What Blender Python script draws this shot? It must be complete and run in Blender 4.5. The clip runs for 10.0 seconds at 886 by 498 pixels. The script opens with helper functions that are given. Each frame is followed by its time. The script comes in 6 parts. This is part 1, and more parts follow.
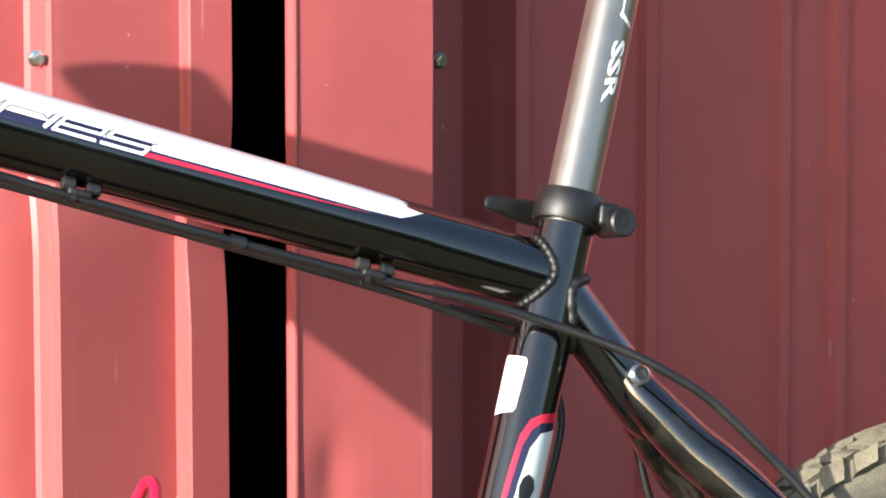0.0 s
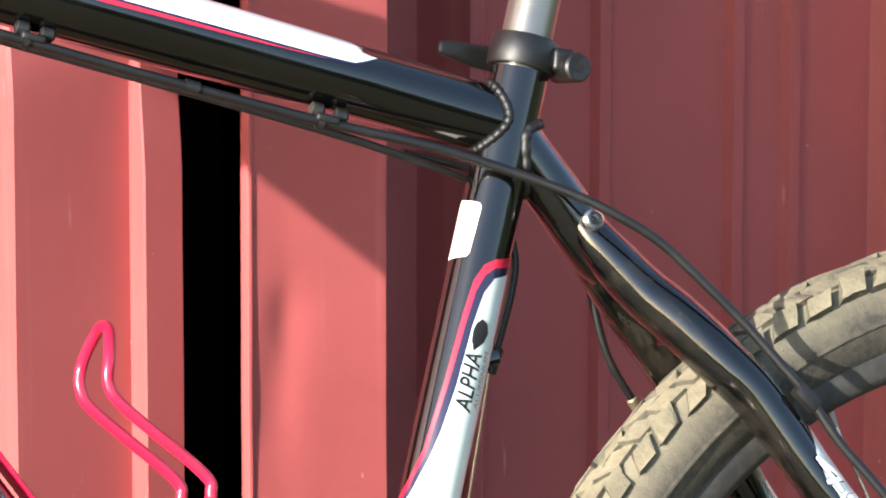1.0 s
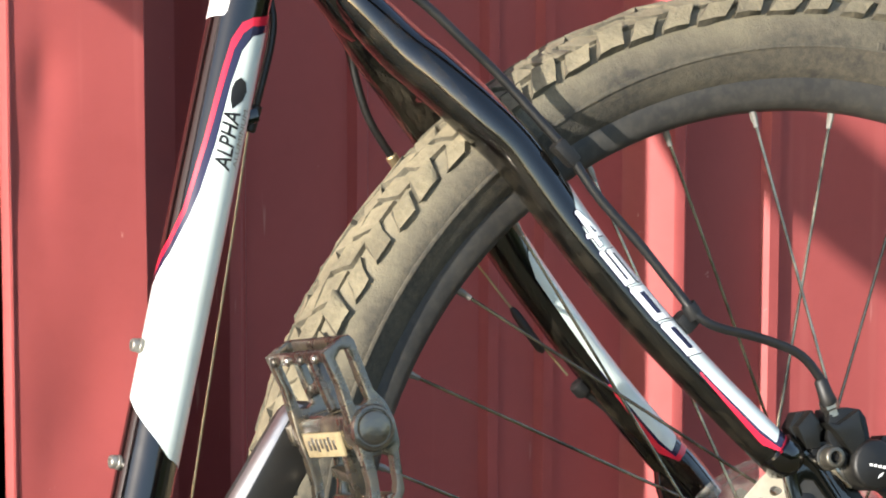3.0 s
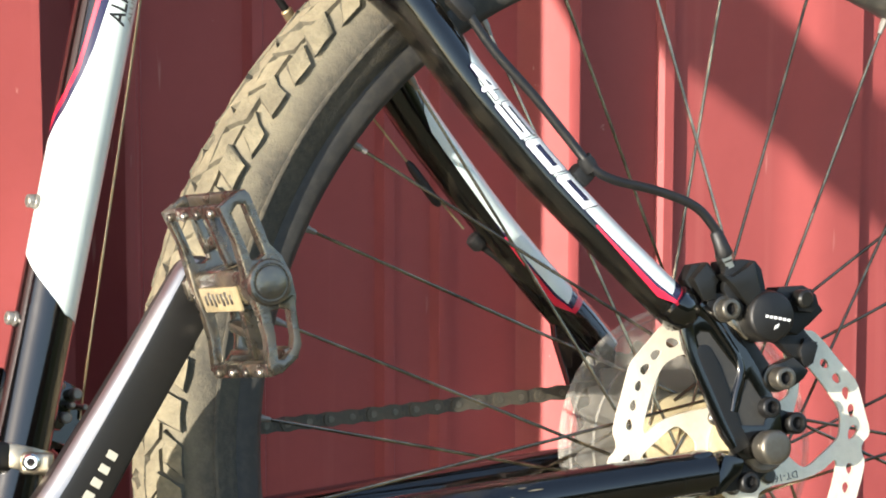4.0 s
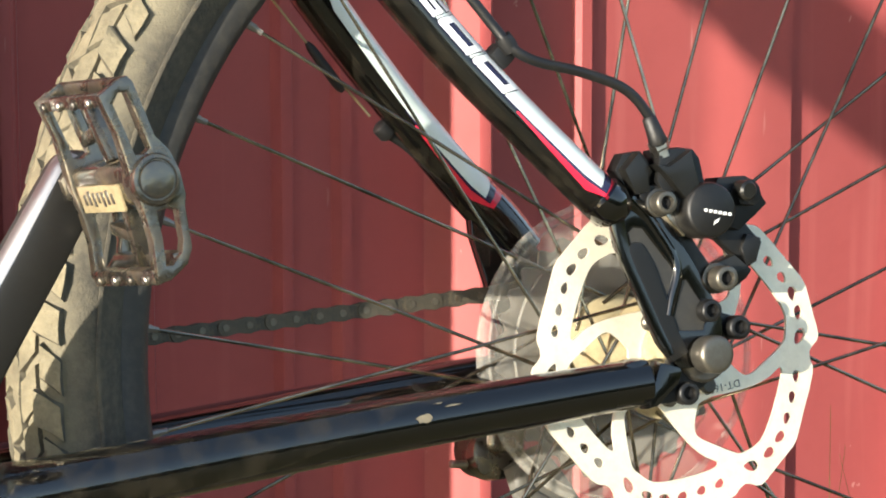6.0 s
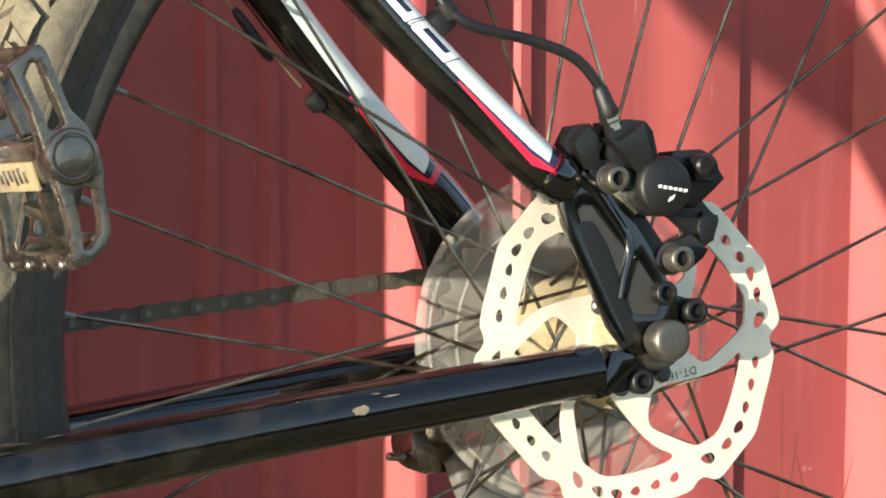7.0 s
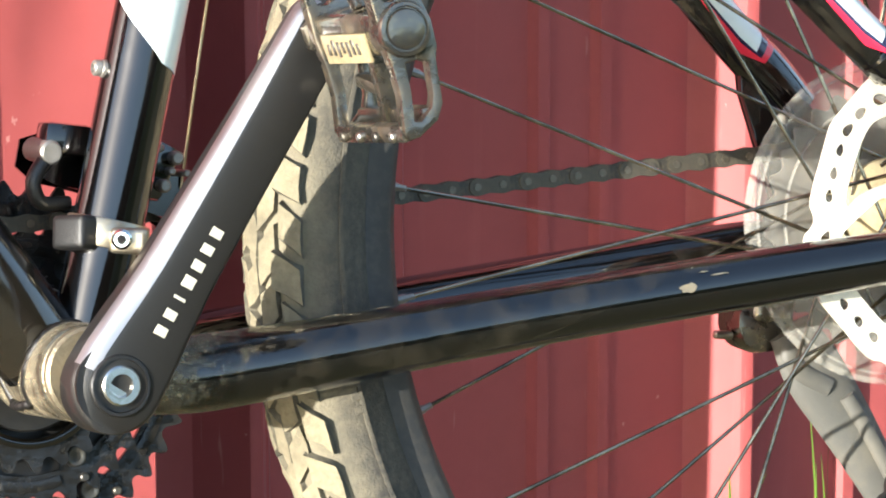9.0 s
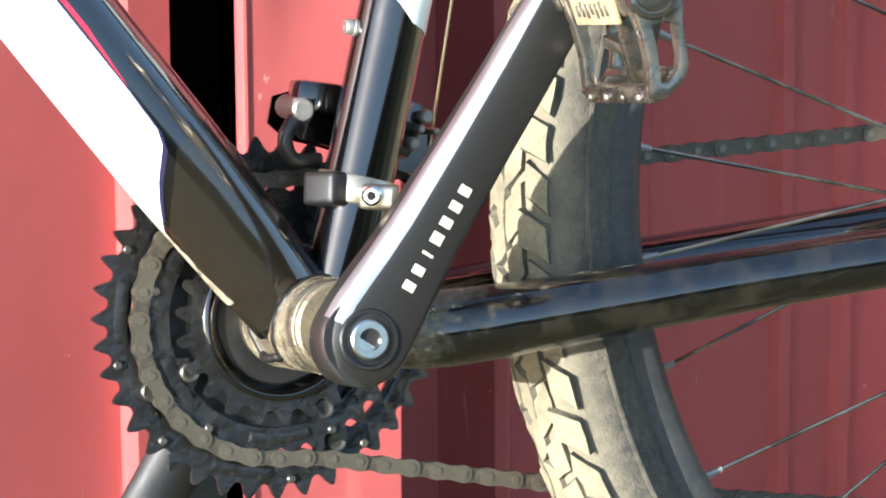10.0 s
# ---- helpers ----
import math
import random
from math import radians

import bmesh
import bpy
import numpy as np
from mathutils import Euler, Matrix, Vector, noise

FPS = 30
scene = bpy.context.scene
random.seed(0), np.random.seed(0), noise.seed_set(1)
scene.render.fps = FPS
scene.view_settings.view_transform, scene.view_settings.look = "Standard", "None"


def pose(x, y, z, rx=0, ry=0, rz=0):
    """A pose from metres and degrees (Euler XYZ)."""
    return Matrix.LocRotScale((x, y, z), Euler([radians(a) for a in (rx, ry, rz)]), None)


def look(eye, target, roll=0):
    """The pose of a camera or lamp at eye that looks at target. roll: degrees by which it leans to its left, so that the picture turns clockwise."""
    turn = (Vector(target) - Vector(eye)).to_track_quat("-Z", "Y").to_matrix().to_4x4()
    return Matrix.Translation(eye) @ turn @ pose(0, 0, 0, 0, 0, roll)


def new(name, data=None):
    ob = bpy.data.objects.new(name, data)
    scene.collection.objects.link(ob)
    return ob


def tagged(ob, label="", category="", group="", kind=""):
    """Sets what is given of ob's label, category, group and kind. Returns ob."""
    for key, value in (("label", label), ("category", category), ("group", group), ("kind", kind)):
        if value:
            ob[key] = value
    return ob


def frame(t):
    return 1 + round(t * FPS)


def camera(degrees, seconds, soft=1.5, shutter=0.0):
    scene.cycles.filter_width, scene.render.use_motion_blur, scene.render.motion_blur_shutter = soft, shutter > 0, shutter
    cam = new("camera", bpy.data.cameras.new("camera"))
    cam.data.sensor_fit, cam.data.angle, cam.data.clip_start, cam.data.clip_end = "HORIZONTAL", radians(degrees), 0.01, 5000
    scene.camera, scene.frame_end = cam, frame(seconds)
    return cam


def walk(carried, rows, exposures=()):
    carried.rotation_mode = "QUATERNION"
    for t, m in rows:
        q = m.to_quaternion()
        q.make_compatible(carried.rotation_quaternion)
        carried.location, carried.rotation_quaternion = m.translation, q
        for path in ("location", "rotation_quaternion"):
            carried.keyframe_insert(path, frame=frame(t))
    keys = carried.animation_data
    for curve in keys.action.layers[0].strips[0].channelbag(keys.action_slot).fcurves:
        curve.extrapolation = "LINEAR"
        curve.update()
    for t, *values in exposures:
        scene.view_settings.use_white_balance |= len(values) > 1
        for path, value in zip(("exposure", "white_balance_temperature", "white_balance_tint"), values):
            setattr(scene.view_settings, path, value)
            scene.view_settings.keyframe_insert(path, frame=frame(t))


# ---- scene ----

# The camera: a pan and tilt from a stand, with one slow push in.
EXPOSURE = 1.39
cam = camera(10.0, 10.0, soft=1.9)
ROWS = [
    (0.0, -1.6040, -2.1607, 1.1376, -29.164, -8.310, -0.056),
    (0.5, -1.6040, -2.1607, 1.1376, -29.504, -8.986, 0.036),
    (1.0, -1.6040, -2.1607, 1.1376, -29.691, -10.063, 0.121),
    (1.5, -1.6040, -2.1607, 1.1376, -30.313, -10.667, 0.044),
    (2.0, -1.6040, -2.1607, 1.1376, -31.297, -11.533, 0.028),
    (2.5, -1.6040, -2.1607, 1.1376, -32.003, -12.284, 0.045),
    (2.7, -1.6040, -2.1607, 1.1376, -32.170, -12.534, 0.084),
    (3.8, -1.6040, -2.1607, 1.1376, -33.493, -13.896, 0.148),
    (4.0, -1.6040, -2.1607, 1.1376, -33.693, -14.451, 0.103),
    (4.5, -1.5998, -2.1540, 1.1357, -34.217, -15.050, 0.211),
    (5.0, -1.5739, -2.1132, 1.1244, -34.443, -15.249, 0.127),
    (5.2, -1.5535, -2.0810, 1.1154, -34.450, -15.365, 0.125),
    (6.3, -1.4418, -1.9046, 1.0664, -35.237, -15.999, -0.197),
    (6.5, -1.4231, -1.8750, 1.0582, -35.489, -16.091, -0.163),
    (7.0, -1.3890, -1.8212, 1.0433, -35.871, -16.238, -0.024),
    (7.5, -1.3891, -1.8214, 1.0433, -35.811, -16.339, -0.039),
    (8.0, -1.3881, -1.8198, 1.0429, -35.432, -16.781, -0.016),
    (8.5, -1.3893, -1.8217, 1.0434, -34.100, -17.240, -0.105),
    (9.0, -1.3895, -1.8219, 1.0435, -31.975, -17.636, -0.094),
    (9.5, -1.3885, -1.8203, 1.0430, -30.189, -18.047, -0.221),
    (10.0, -1.4069, -1.8495, 1.0511, -29.076, -18.028, -0.336),
]
walk(cam, [(t, pose(x, y, z, 0, 0, yaw) @ pose(0, 0, 0, 90 + pitch) @ pose(0, 0, 0, 0, 0, roll)) for t, x, y, z, yaw, pitch, roll in ROWS],
     exposures=[(0.0, EXPOSURE + 0.05, 6450, 12), (0.5, EXPOSURE + 0.18, 6450, 12), (1.5, EXPOSURE + 0.04, 6450, 12), (2.0, EXPOSURE - 0.14, 6500, 12), (4.5, EXPOSURE + 0.03, 6850, 12), (6.5, EXPOSURE - 0.06, 7000, 10), (7.0, EXPOSURE - 0.2, 7000, 10), (8.0, EXPOSURE - 0.34, 7000, 10), (8.5, EXPOSURE - 0.1, 6900, 10), (9.0, EXPOSURE + 0.42, 6450, 10), (9.5, EXPOSURE + 0.62, 6200, 10), (10.0, EXPOSURE + 0.58, 6100, 10)])

# World and sun.
SUN = Vector((-3.9, -1.46, 1.08)).normalized()
world = bpy.data.worlds.new("world")
scene.world = world
world.use_nodes = True
sky = world.node_tree.nodes.new("ShaderNodeTexSky")
sky.sky_type, sky.sun_disc, sky.dust_density = "NISHITA", False, 0.7
sky.sun_elevation, sky.sun_rotation = math.asin(SUN.z), math.atan2(SUN.x, SUN.y) % (2 * math.pi)
world.node_tree.links.new(sky.outputs[0], world.node_tree.nodes["Background"].inputs[0])
world.node_tree.nodes["Background"].inputs[1].default_value = 0.165
lamp = bpy.data.lights.new("sun", "SUN")
lamp.energy, lamp.angle, lamp.color = 4.3, radians(0.53), (1.0, 0.965, 0.90)
sun_lamp = new("sun", lamp)
sun_lamp.matrix_world = look(SUN * 20, (0, 0, 0))

# ---------------------------------------------------------------- materials
def node(tree, kind, **values):
    n = tree.nodes.new("ShaderNode" + kind)
    for key, value in values.items():
        n.inputs[key.replace("_", " ")].default_value = value
    return n


def material(name, color, rough=0.5, metal=0.0, grain=None, stain=None, bump=0.0, bump_scale=200.0, coat=0.0, vary=0.0, rough_vary=0.0):
    """A surface with two scales of variation. grain, stain: (scale, colour, amount) mixed in by noise."""
    m = bpy.data.materials.new(name)
    m.use_nodes = True
    tree = m.node_tree
    shader = tree.nodes["Principled BSDF"]
    shader.inputs["Roughness"].default_value = rough
    shader.inputs["Metallic"].default_value = metal
    shader.inputs["Coat Weight"].default_value = coat
    shader.inputs["Coat Roughness"].default_value = 0.06
    coords = tree.nodes.new("ShaderNodeTexCoord").outputs["Object"]
    value = tree.nodes.new("ShaderNodeRGB")
    value.outputs[0].default_value = (*color, 1)
    out = value.outputs[0]
    for layer in (grain, stain):
        if not layer:
            continue
        scale, tint, amount = layer[:3]
        low, high = layer[3:] if len(layer) > 3 else (0.45, 0.7)
        tex = node(tree, "TexNoise", Scale=scale, Detail=6.0, Roughness=0.62)
        tree.links.new(coords, tex.inputs["Vector"])
        ramp = node(tree, "MapRange", From_Min=low, From_Max=high, To_Max=amount)
        tree.links.new(tex.outputs[0], ramp.inputs[0])
        mix = tree.nodes.new("ShaderNodeMix")
        mix.data_type = "RGBA"
        mix.inputs["B"].default_value = (*tint, 1)
        mix.inputs[7].default_value = (*tint, 1)
        tree.links.new(ramp.outputs[0], mix.inputs[0])
        tree.links.new(out, mix.inputs[6])
        out = mix.outputs[2]
        if rough_vary:
            lift = node(tree, "MapRange", From_Min=low, From_Max=high, To_Min=rough, To_Max=min(1.0, rough + rough_vary))
            tree.links.new(tex.outputs[0], lift.inputs[0])
            tree.links.new(lift.outputs[0], shader.inputs["Roughness"])
    if vary:
        info = tree.nodes.new("ShaderNodeObjectInfo")
        spread = node(tree, "MapRange", To_Min=1 - vary, To_Max=1 + vary)
        tree.links.new(info.outputs["Random"], spread.inputs[0])
        hsv = tree.nodes.new("ShaderNodeHueSaturation")
        tree.links.new(spread.outputs[0], hsv.inputs["Value"])
        tree.links.new(out, hsv.inputs["Color"])
        out = hsv.outputs[0]
    tree.links.new(out, shader.inputs["Base Color"])
    if bump:
        tex = node(tree, "TexNoise", Scale=bump_scale, Detail=5.0)
        tree.links.new(coords, tex.inputs["Vector"])
        b = node(tree, "Bump", Strength=bump, Distance=0.002)
        tree.links.new(tex.outputs[0], b.inputs["Height"])
        tree.links.new(b.outputs[0], shader.inputs["Normal"])
    return m


black_paint = material("black_paint", (0.0015, 0.0014, 0.0013), 0.14, grain=(190, (0.05, 0.043, 0.026), 0.08, 0.62, 0.85), stain=(16, (0.012, 0.0105, 0.007), 0.15, 0.5, 0.85), coat=0.9, rough_vary=0.14)
forged_paint = material("matt_black_forging", (0.009, 0.0088, 0.0076), 0.3, grain=(240, (0.07, 0.06, 0.04), 0.2, 0.58, 0.82), stain=(38, (0.03, 0.027, 0.02), 0.4, 0.5, 0.75), bump=0.05, bump_scale=500, rough_vary=0.15)
weld_paint = material("matt_black_weld", (0.006, 0.0058, 0.0052), 0.5, grain=(240, (0.06, 0.052, 0.036), 0.15, 0.6, 0.82))
white_paint = material("white_decal", (0.8, 0.82, 0.8), 0.25, stain=(40, (0.66, 0.64, 0.56), 0.25), coat=0.5)
silver_paint = material("pale_grey_decal", (0.62, 0.7, 0.66), 0.22, stain=(40, (0.5, 0.52, 0.45), 0.25), coat=0.5)
red_paint = material("red_decal", (0.6, 0.012, 0.04), 0.3, stain=(50, (0.4, 0.02, 0.03), 0.3), coat=0.5)
navy_paint = material("navy_decal", (0.014, 0.012, 0.04), 0.25, coat=0.5)
black_plastic = material("black_plastic", (0.007, 0.007, 0.0068), 0.5, stain=(60, (0.05, 0.044, 0.032), 0.28, 0.5, 0.75), bump=0.12, bump_scale=900)
black_metal = material("black_anodised_metal", (0.02, 0.02, 0.02), 0.38, 0.3, stain=(60, (0.1, 0.085, 0.055), 0.45, 0.5, 0.75), bump=0.1, bump_scale=700)
satin_black = material("satin_black_metal", (0.006, 0.0059, 0.0055), 0.42, 0.0, grain=(260, (0.06, 0.052, 0.036), 0.18, 0.58, 0.82), stain=(50, (0.03, 0.027, 0.02), 0.25, 0.52, 0.78), bump=0.05, bump_scale=800, rough_vary=0.15)
crank_metal = material("satin_dark_grey_aluminium", (0.05, 0.0485, 0.046), 0.36, 0.75, grain=(220, (0.09, 0.08, 0.055), 0.18, 0.58, 0.82), stain=(35, (0.035, 0.032, 0.026), 0.4, 0.5, 0.75), rough_vary=0.15)
post_metal = material("grey_anodised_aluminium", (0.28, 0.265, 0.235), 0.28, 0.85, stain=(80, (0.18, 0.165, 0.13), 0.3))
cable_rubber = material("black_cable_housing", (0.006, 0.006, 0.0058), 0.42, stain=(80, (0.06, 0.052, 0.038), 0.22, 0.5, 0.8))
steel = material("steel", (0.5, 0.48, 0.43), 0.3, 1.0, stain=(160, (0.22, 0.18, 0.12), 0.4))
bright_steel = material("bright_steel", (0.8, 0.78, 0.72), 0.22, 1.0, stain=(200, (0.4, 0.35, 0.26), 0.3))
dark_steel = material("dark_steel", (0.1, 0.095, 0.085), 0.35, 0.85, stain=(120, (0.2, 0.165, 0.1), 0.4), rough_vary=0.2)
pale_mark = material("cream_print", (0.4, 0.385, 0.31), 0.4, stain=(60, (0.4, 0.37, 0.28), 0.3))
dull_bolt = material("dull_pale_bolt", (0.26, 0.25, 0.225), 0.4, 0.6, stain=(160, (0.16, 0.14, 0.1), 0.4))
nut_steel = material("worn_dark_nut", (0.16, 0.15, 0.125), 0.3, 0.8, stain=(120, (0.09, 0.075, 0.05), 0.5), rough_vary=0.2)
cup_metal = material("dusty_bearing_cup", (0.2, 0.17, 0.115), 0.38, 0.6, grain=(140, (0.28, 0.23, 0.14), 0.6, 0.45, 0.68), stain=(50, (0.04, 0.034, 0.022), 0.7, 0.48, 0.68), bump=0.3, bump_scale=500)
shell_metal = material("worn_dusty_shell", (0.2, 0.175, 0.13), 0.24, 0.8, grain=(170, (0.3, 0.25, 0.16), 0.6, 0.5, 0.72), stain=(45, (0.02, 0.018, 0.013), 0.75, 0.45, 0.66), bump=0.25, bump_scale=400, rough_vary=0.35)
leaf_bit = material("yellow_green_leaf_bit", (0.5, 0.55, 0.03), 0.5, stain=(400, (0.3, 0.36, 0.03), 0.5))
dry_mud = material("dried_mud", (0.14, 0.125, 0.09), 0.95, grain=(300, (0.2, 0.16, 0.09), 0.6), bump=0.6, bump_scale=700)
brass = material("dull_brass_cable", (0.4, 0.34, 0.22), 0.4, 0.85, stain=(90, (0.6, 0.43, 0.16), 0.5))
dusty_gold = material("dusty_pale_alloy", (0.42, 0.35, 0.2), 0.5, 0.35, grain=(130, (0.16, 0.13, 0.075), 0.6, 0.45, 0.75), stain=(28, (0.28, 0.23, 0.14), 0.7), bump=0.2, bump_scale=600)
dusty_metal = material("dusty_dark_pedal_metal", (0.17, 0.157, 0.135), 0.2, 0.92, grain=(170, (0.38, 0.31, 0.19), 0.6, 0.5, 0.72), stain=(45, (0.2, 0.16, 0.095), 0.55, 0.48, 0.7), bump=0.08, bump_scale=300, rough_vary=0.45)
polished = material("polished_aluminium", (0.33, 0.325, 0.33), 0.36, 0.95, stain=(60, (0.19, 0.18, 0.17), 0.4), rough_vary=0.15)
rotor_steel = material("drilled_rotor_steel", (0.92, 0.86, 0.70), 0.4, 0.5, grain=(260, (0.64, 0.57, 0.42), 0.3), stain=(35, (0.7, 0.63, 0.47), 0.35), bump=0.03, bump_scale=900)
ring_steel = material("greasy_black_chainring", (0.009, 0.0088, 0.0084), 0.24, 0.1, grain=(200, (0.09, 0.078, 0.055), 0.3, 0.56, 0.78), stain=(40, (0.04, 0.036, 0.028), 0.4, 0.52, 0.74), bump=0.5, bump_scale=110, rough_vary=0.25)
sprocket_steel = material("sprocket_steel", (0.2, 0.185, 0.155), 0.45, 0.5, stain=(60, (0.1, 0.085, 0.06), 0.6))
chain_steel = material("chain_steel", (0.06, 0.054, 0.042), 0.5, 0.6, grain=(350, (0.2, 0.16, 0.1), 0.5), vary=0.08)
chain_pin = material("worn_chain_pins", (0.17, 0.15, 0.112), 0.38, 0.8, grain=(300, (0.1, 0.082, 0.055), 0.6))
chain_dust = material("dusty_chain_plate", (0.075, 0.066, 0.048), 0.5, 0.5, grain=(400, (0.12, 0.1, 0.066), 0.6), vary=0.08)
# Noise patches of pale and dark paint warm glints along the spokes.
spoke_steel = material("spoke_steel", (0.28, 0.25, 0.19), 0.24, 0.95, grain=(28, (0.05, 0.045, 0.035), 0.7, 0.42, 0.6), stain=(60, (0.52, 0.45, 0.3), 0.6, 0.5, 0.7))
band_steel = material("dull_band_steel", (0.4, 0.36, 0.28), 0.34, 0.95, grain=(150, (0.32, 0.26, 0.16), 0.5), stain=(60, (0.2, 0.17, 0.1), 0.4), rough_vary=0.3)
grey_resin = material("matt_grey_resin", (0.085, 0.083, 0.072), 0.6, stain=(40, (0.16, 0.14, 0.1), 0.45), bump=0.1, bump_scale=800)
red_cage = material("red_cage_paint", (0.55, 0.012, 0.05), 0.28, stain=(50, (0.4, 0.02, 0.05), 0.3), coat=0.4)
red_door = material("red_sheet_metal", (0.375, 0.082, 0.079), 0.40, grain=(60, (0.33, 0.07, 0.066), 0.4), stain=(4, (0.44, 0.098, 0.090), 0.6), bump=0.12, bump_scale=7, rough_vary=0.12)
sidewall = material("dusty_tyre_rubber", (0.04, 0.037, 0.031), 0.88, grain=(220, (0.13, 0.113, 0.076), 0.6, 0.4, 0.7), stain=(22, (0.12, 0.105, 0.072), 0.6, 0.4, 0.68), bump=0.35, bump_scale=700)
tread_dust = material("dust_caked_rubber", (0.18, 0.155, 0.097), 0.95, grain=(240, (0.25, 0.215, 0.14), 0.7, 0.35, 0.65), stain=(26, (0.07, 0.061, 0.042), 0.65, 0.44, 0.7), bump=0.5, bump_scale=420)
# Block sides darker than the tops: barer rubber, plus shade put into the colour.
tread_side = material("shaded_tread_side", (0.085, 0.076, 0.054), 0.95, grain=(240, (0.17, 0.148, 0.098), 0.6, 0.4, 0.68), bump=0.5, bump_scale=420)
rim_grey = material("dusty_black_rim", (0.03, 0.029, 0.027), 0.5, 0.0, grain=(160, (0.085, 0.077, 0.06), 0.5, 0.45, 0.72), stain=(20, (0.06, 0.056, 0.046), 0.6), rough_vary=0.2)
grass_green = material("grass", (0.06, 0.13, 0.015), 0.5, stain=(30, (0.14, 0.19, 0.03), 0.6))
hedge_green = material("unseen_dark_hedge", (0.035, 0.05, 0.016), 0.9, grain=(8, (0.015, 0.022, 0.007), 0.8), stain=(1.5, (0.06, 0.075, 0.025), 0.6), bump=0.8, bump_scale=12)
# Near-black stands in for shade: shed inside, bolt sockets, tyre bead gap.
dark = material("shade_black", (0.001, 0.0009, 0.0009), 0.95)
earth = material("dry_grassy_earth", (0.09, 0.083, 0.034), 0.95, grain=(60, (0.05, 0.052, 0.018), 0.8), stain=(4, (0.135, 0.108, 0.056), 0.6), bump=0.6, bump_scale=60)
clear_plastic = material("scuffed_clear_plastic", (0.6, 0.58, 0.5), 0.28, stain=(40, (0.6, 0.56, 0.45), 0.4))
tree = clear_plastic.node_tree
see = tree.nodes.new("ShaderNodeBsdfTransparent")
blend = node(tree, "MixShader", Fac=0.1)
tree.links.new(see.outputs[0], blend.inputs[1])
tree.links.new(tree.nodes["Principled BSDF"].outputs[0], blend.inputs[2])
tree.links.new(blend.outputs[0], tree.nodes["Material Output"].inputs[0])


# road dust lies thick on the tyre's shoulder and thins out towards the bead
tree = sidewall.node_tree
shader = tree.nodes["Principled BSDF"]
out = shader.inputs["Base Color"].links[0].from_socket
coords = tree.nodes["Texture Coordinate"].outputs["Object"]
flat = tree.nodes.new("ShaderNodeVectorMath")
flat.operation = "MULTIPLY"
flat.inputs[1].default_value = (1, 0, 1)
span = tree.nodes.new("ShaderNodeVectorMath")
span.operation = "LENGTH"
tex = node(tree, "TexNoise", Scale=26.0, Detail=6.0)
uneven = node(tree, "MapRange", From_Min=0.3, From_Max=0.7, To_Min=-0.008, To_Max=0.008)
total = tree.nodes.new("ShaderNodeMath")
ramp = node(tree, "MapRange", From_Min=0.300, From_Max=0.326, To_Max=0.75)
mix = tree.nodes.new("ShaderNodeMix")
mix.data_type = "RGBA"
mix.inputs[7].default_value = (0.215, 0.187, 0.122, 1)
tree.links.new(coords, flat.inputs[0])
tree.links.new(flat.outputs["Vector"], span.inputs[0])
tree.links.new(coords, tex.inputs["Vector"])
tree.links.new(tex.outputs[0], uneven.inputs[0])
tree.links.new(span.outputs["Value"], total.inputs[0])
tree.links.new(uneven.outputs[0], total.inputs[1])
tree.links.new(total.outputs[0], ramp.inputs[0])
tree.links.new(ramp.outputs[0], mix.inputs[0])
tree.links.new(out, mix.inputs[6])
tree.links.new(mix.outputs[2], shader.inputs["Base Color"])

# pale scratches and run-down streaks on the red sheet metal
tree = red_door.node_tree
shader = tree.nodes["Principled BSDF"]
out = shader.inputs["Base Color"].links[0].from_socket
coords = tree.nodes["Texture Coordinate"].outputs["Object"]
for turn, size, low, high, tint, amount in ((0.0, (120, 120, 5), 0.62, 0.78, (0.6, 0.2, 0.18), 0.35), (0.35, (300, 300, 30), 0.72, 0.77, (0.62, 0.34, 0.3), 0.45), (-0.8, (300, 300, 34), 0.74, 0.78, (0.62, 0.34, 0.3), 0.4), (0.0, (260, 260, 200), 0.745, 0.765, (0.6, 0.33, 0.29), 0.55)):
    pale_scratches = tree.nodes.new("ShaderNodeMapping")
    pale_scratches.inputs["Rotation"].default_value = (0, turn, 0)
    pale_scratches.inputs["Scale"].default_value = size
    tree.links.new(coords, pale_scratches.inputs["Vector"])
    tex = node(tree, "TexNoise", Scale=0.35, Detail=3.0)
    tree.links.new(pale_scratches.outputs[0], tex.inputs["Vector"])
    ramp = node(tree, "MapRange", From_Min=low, From_Max=high, To_Max=amount)
    tree.links.new(tex.outputs[0], ramp.inputs[0])
    mix = tree.nodes.new("ShaderNodeMix")
    mix.data_type = "RGBA"
    mix.inputs[7].default_value = (*tint, 1)
    tree.links.new(ramp.outputs[0], mix.inputs[0])
    tree.links.new(out, mix.inputs[6])
    out = mix.outputs[2]
tree.links.new(out, shader.inputs["Base Color"])


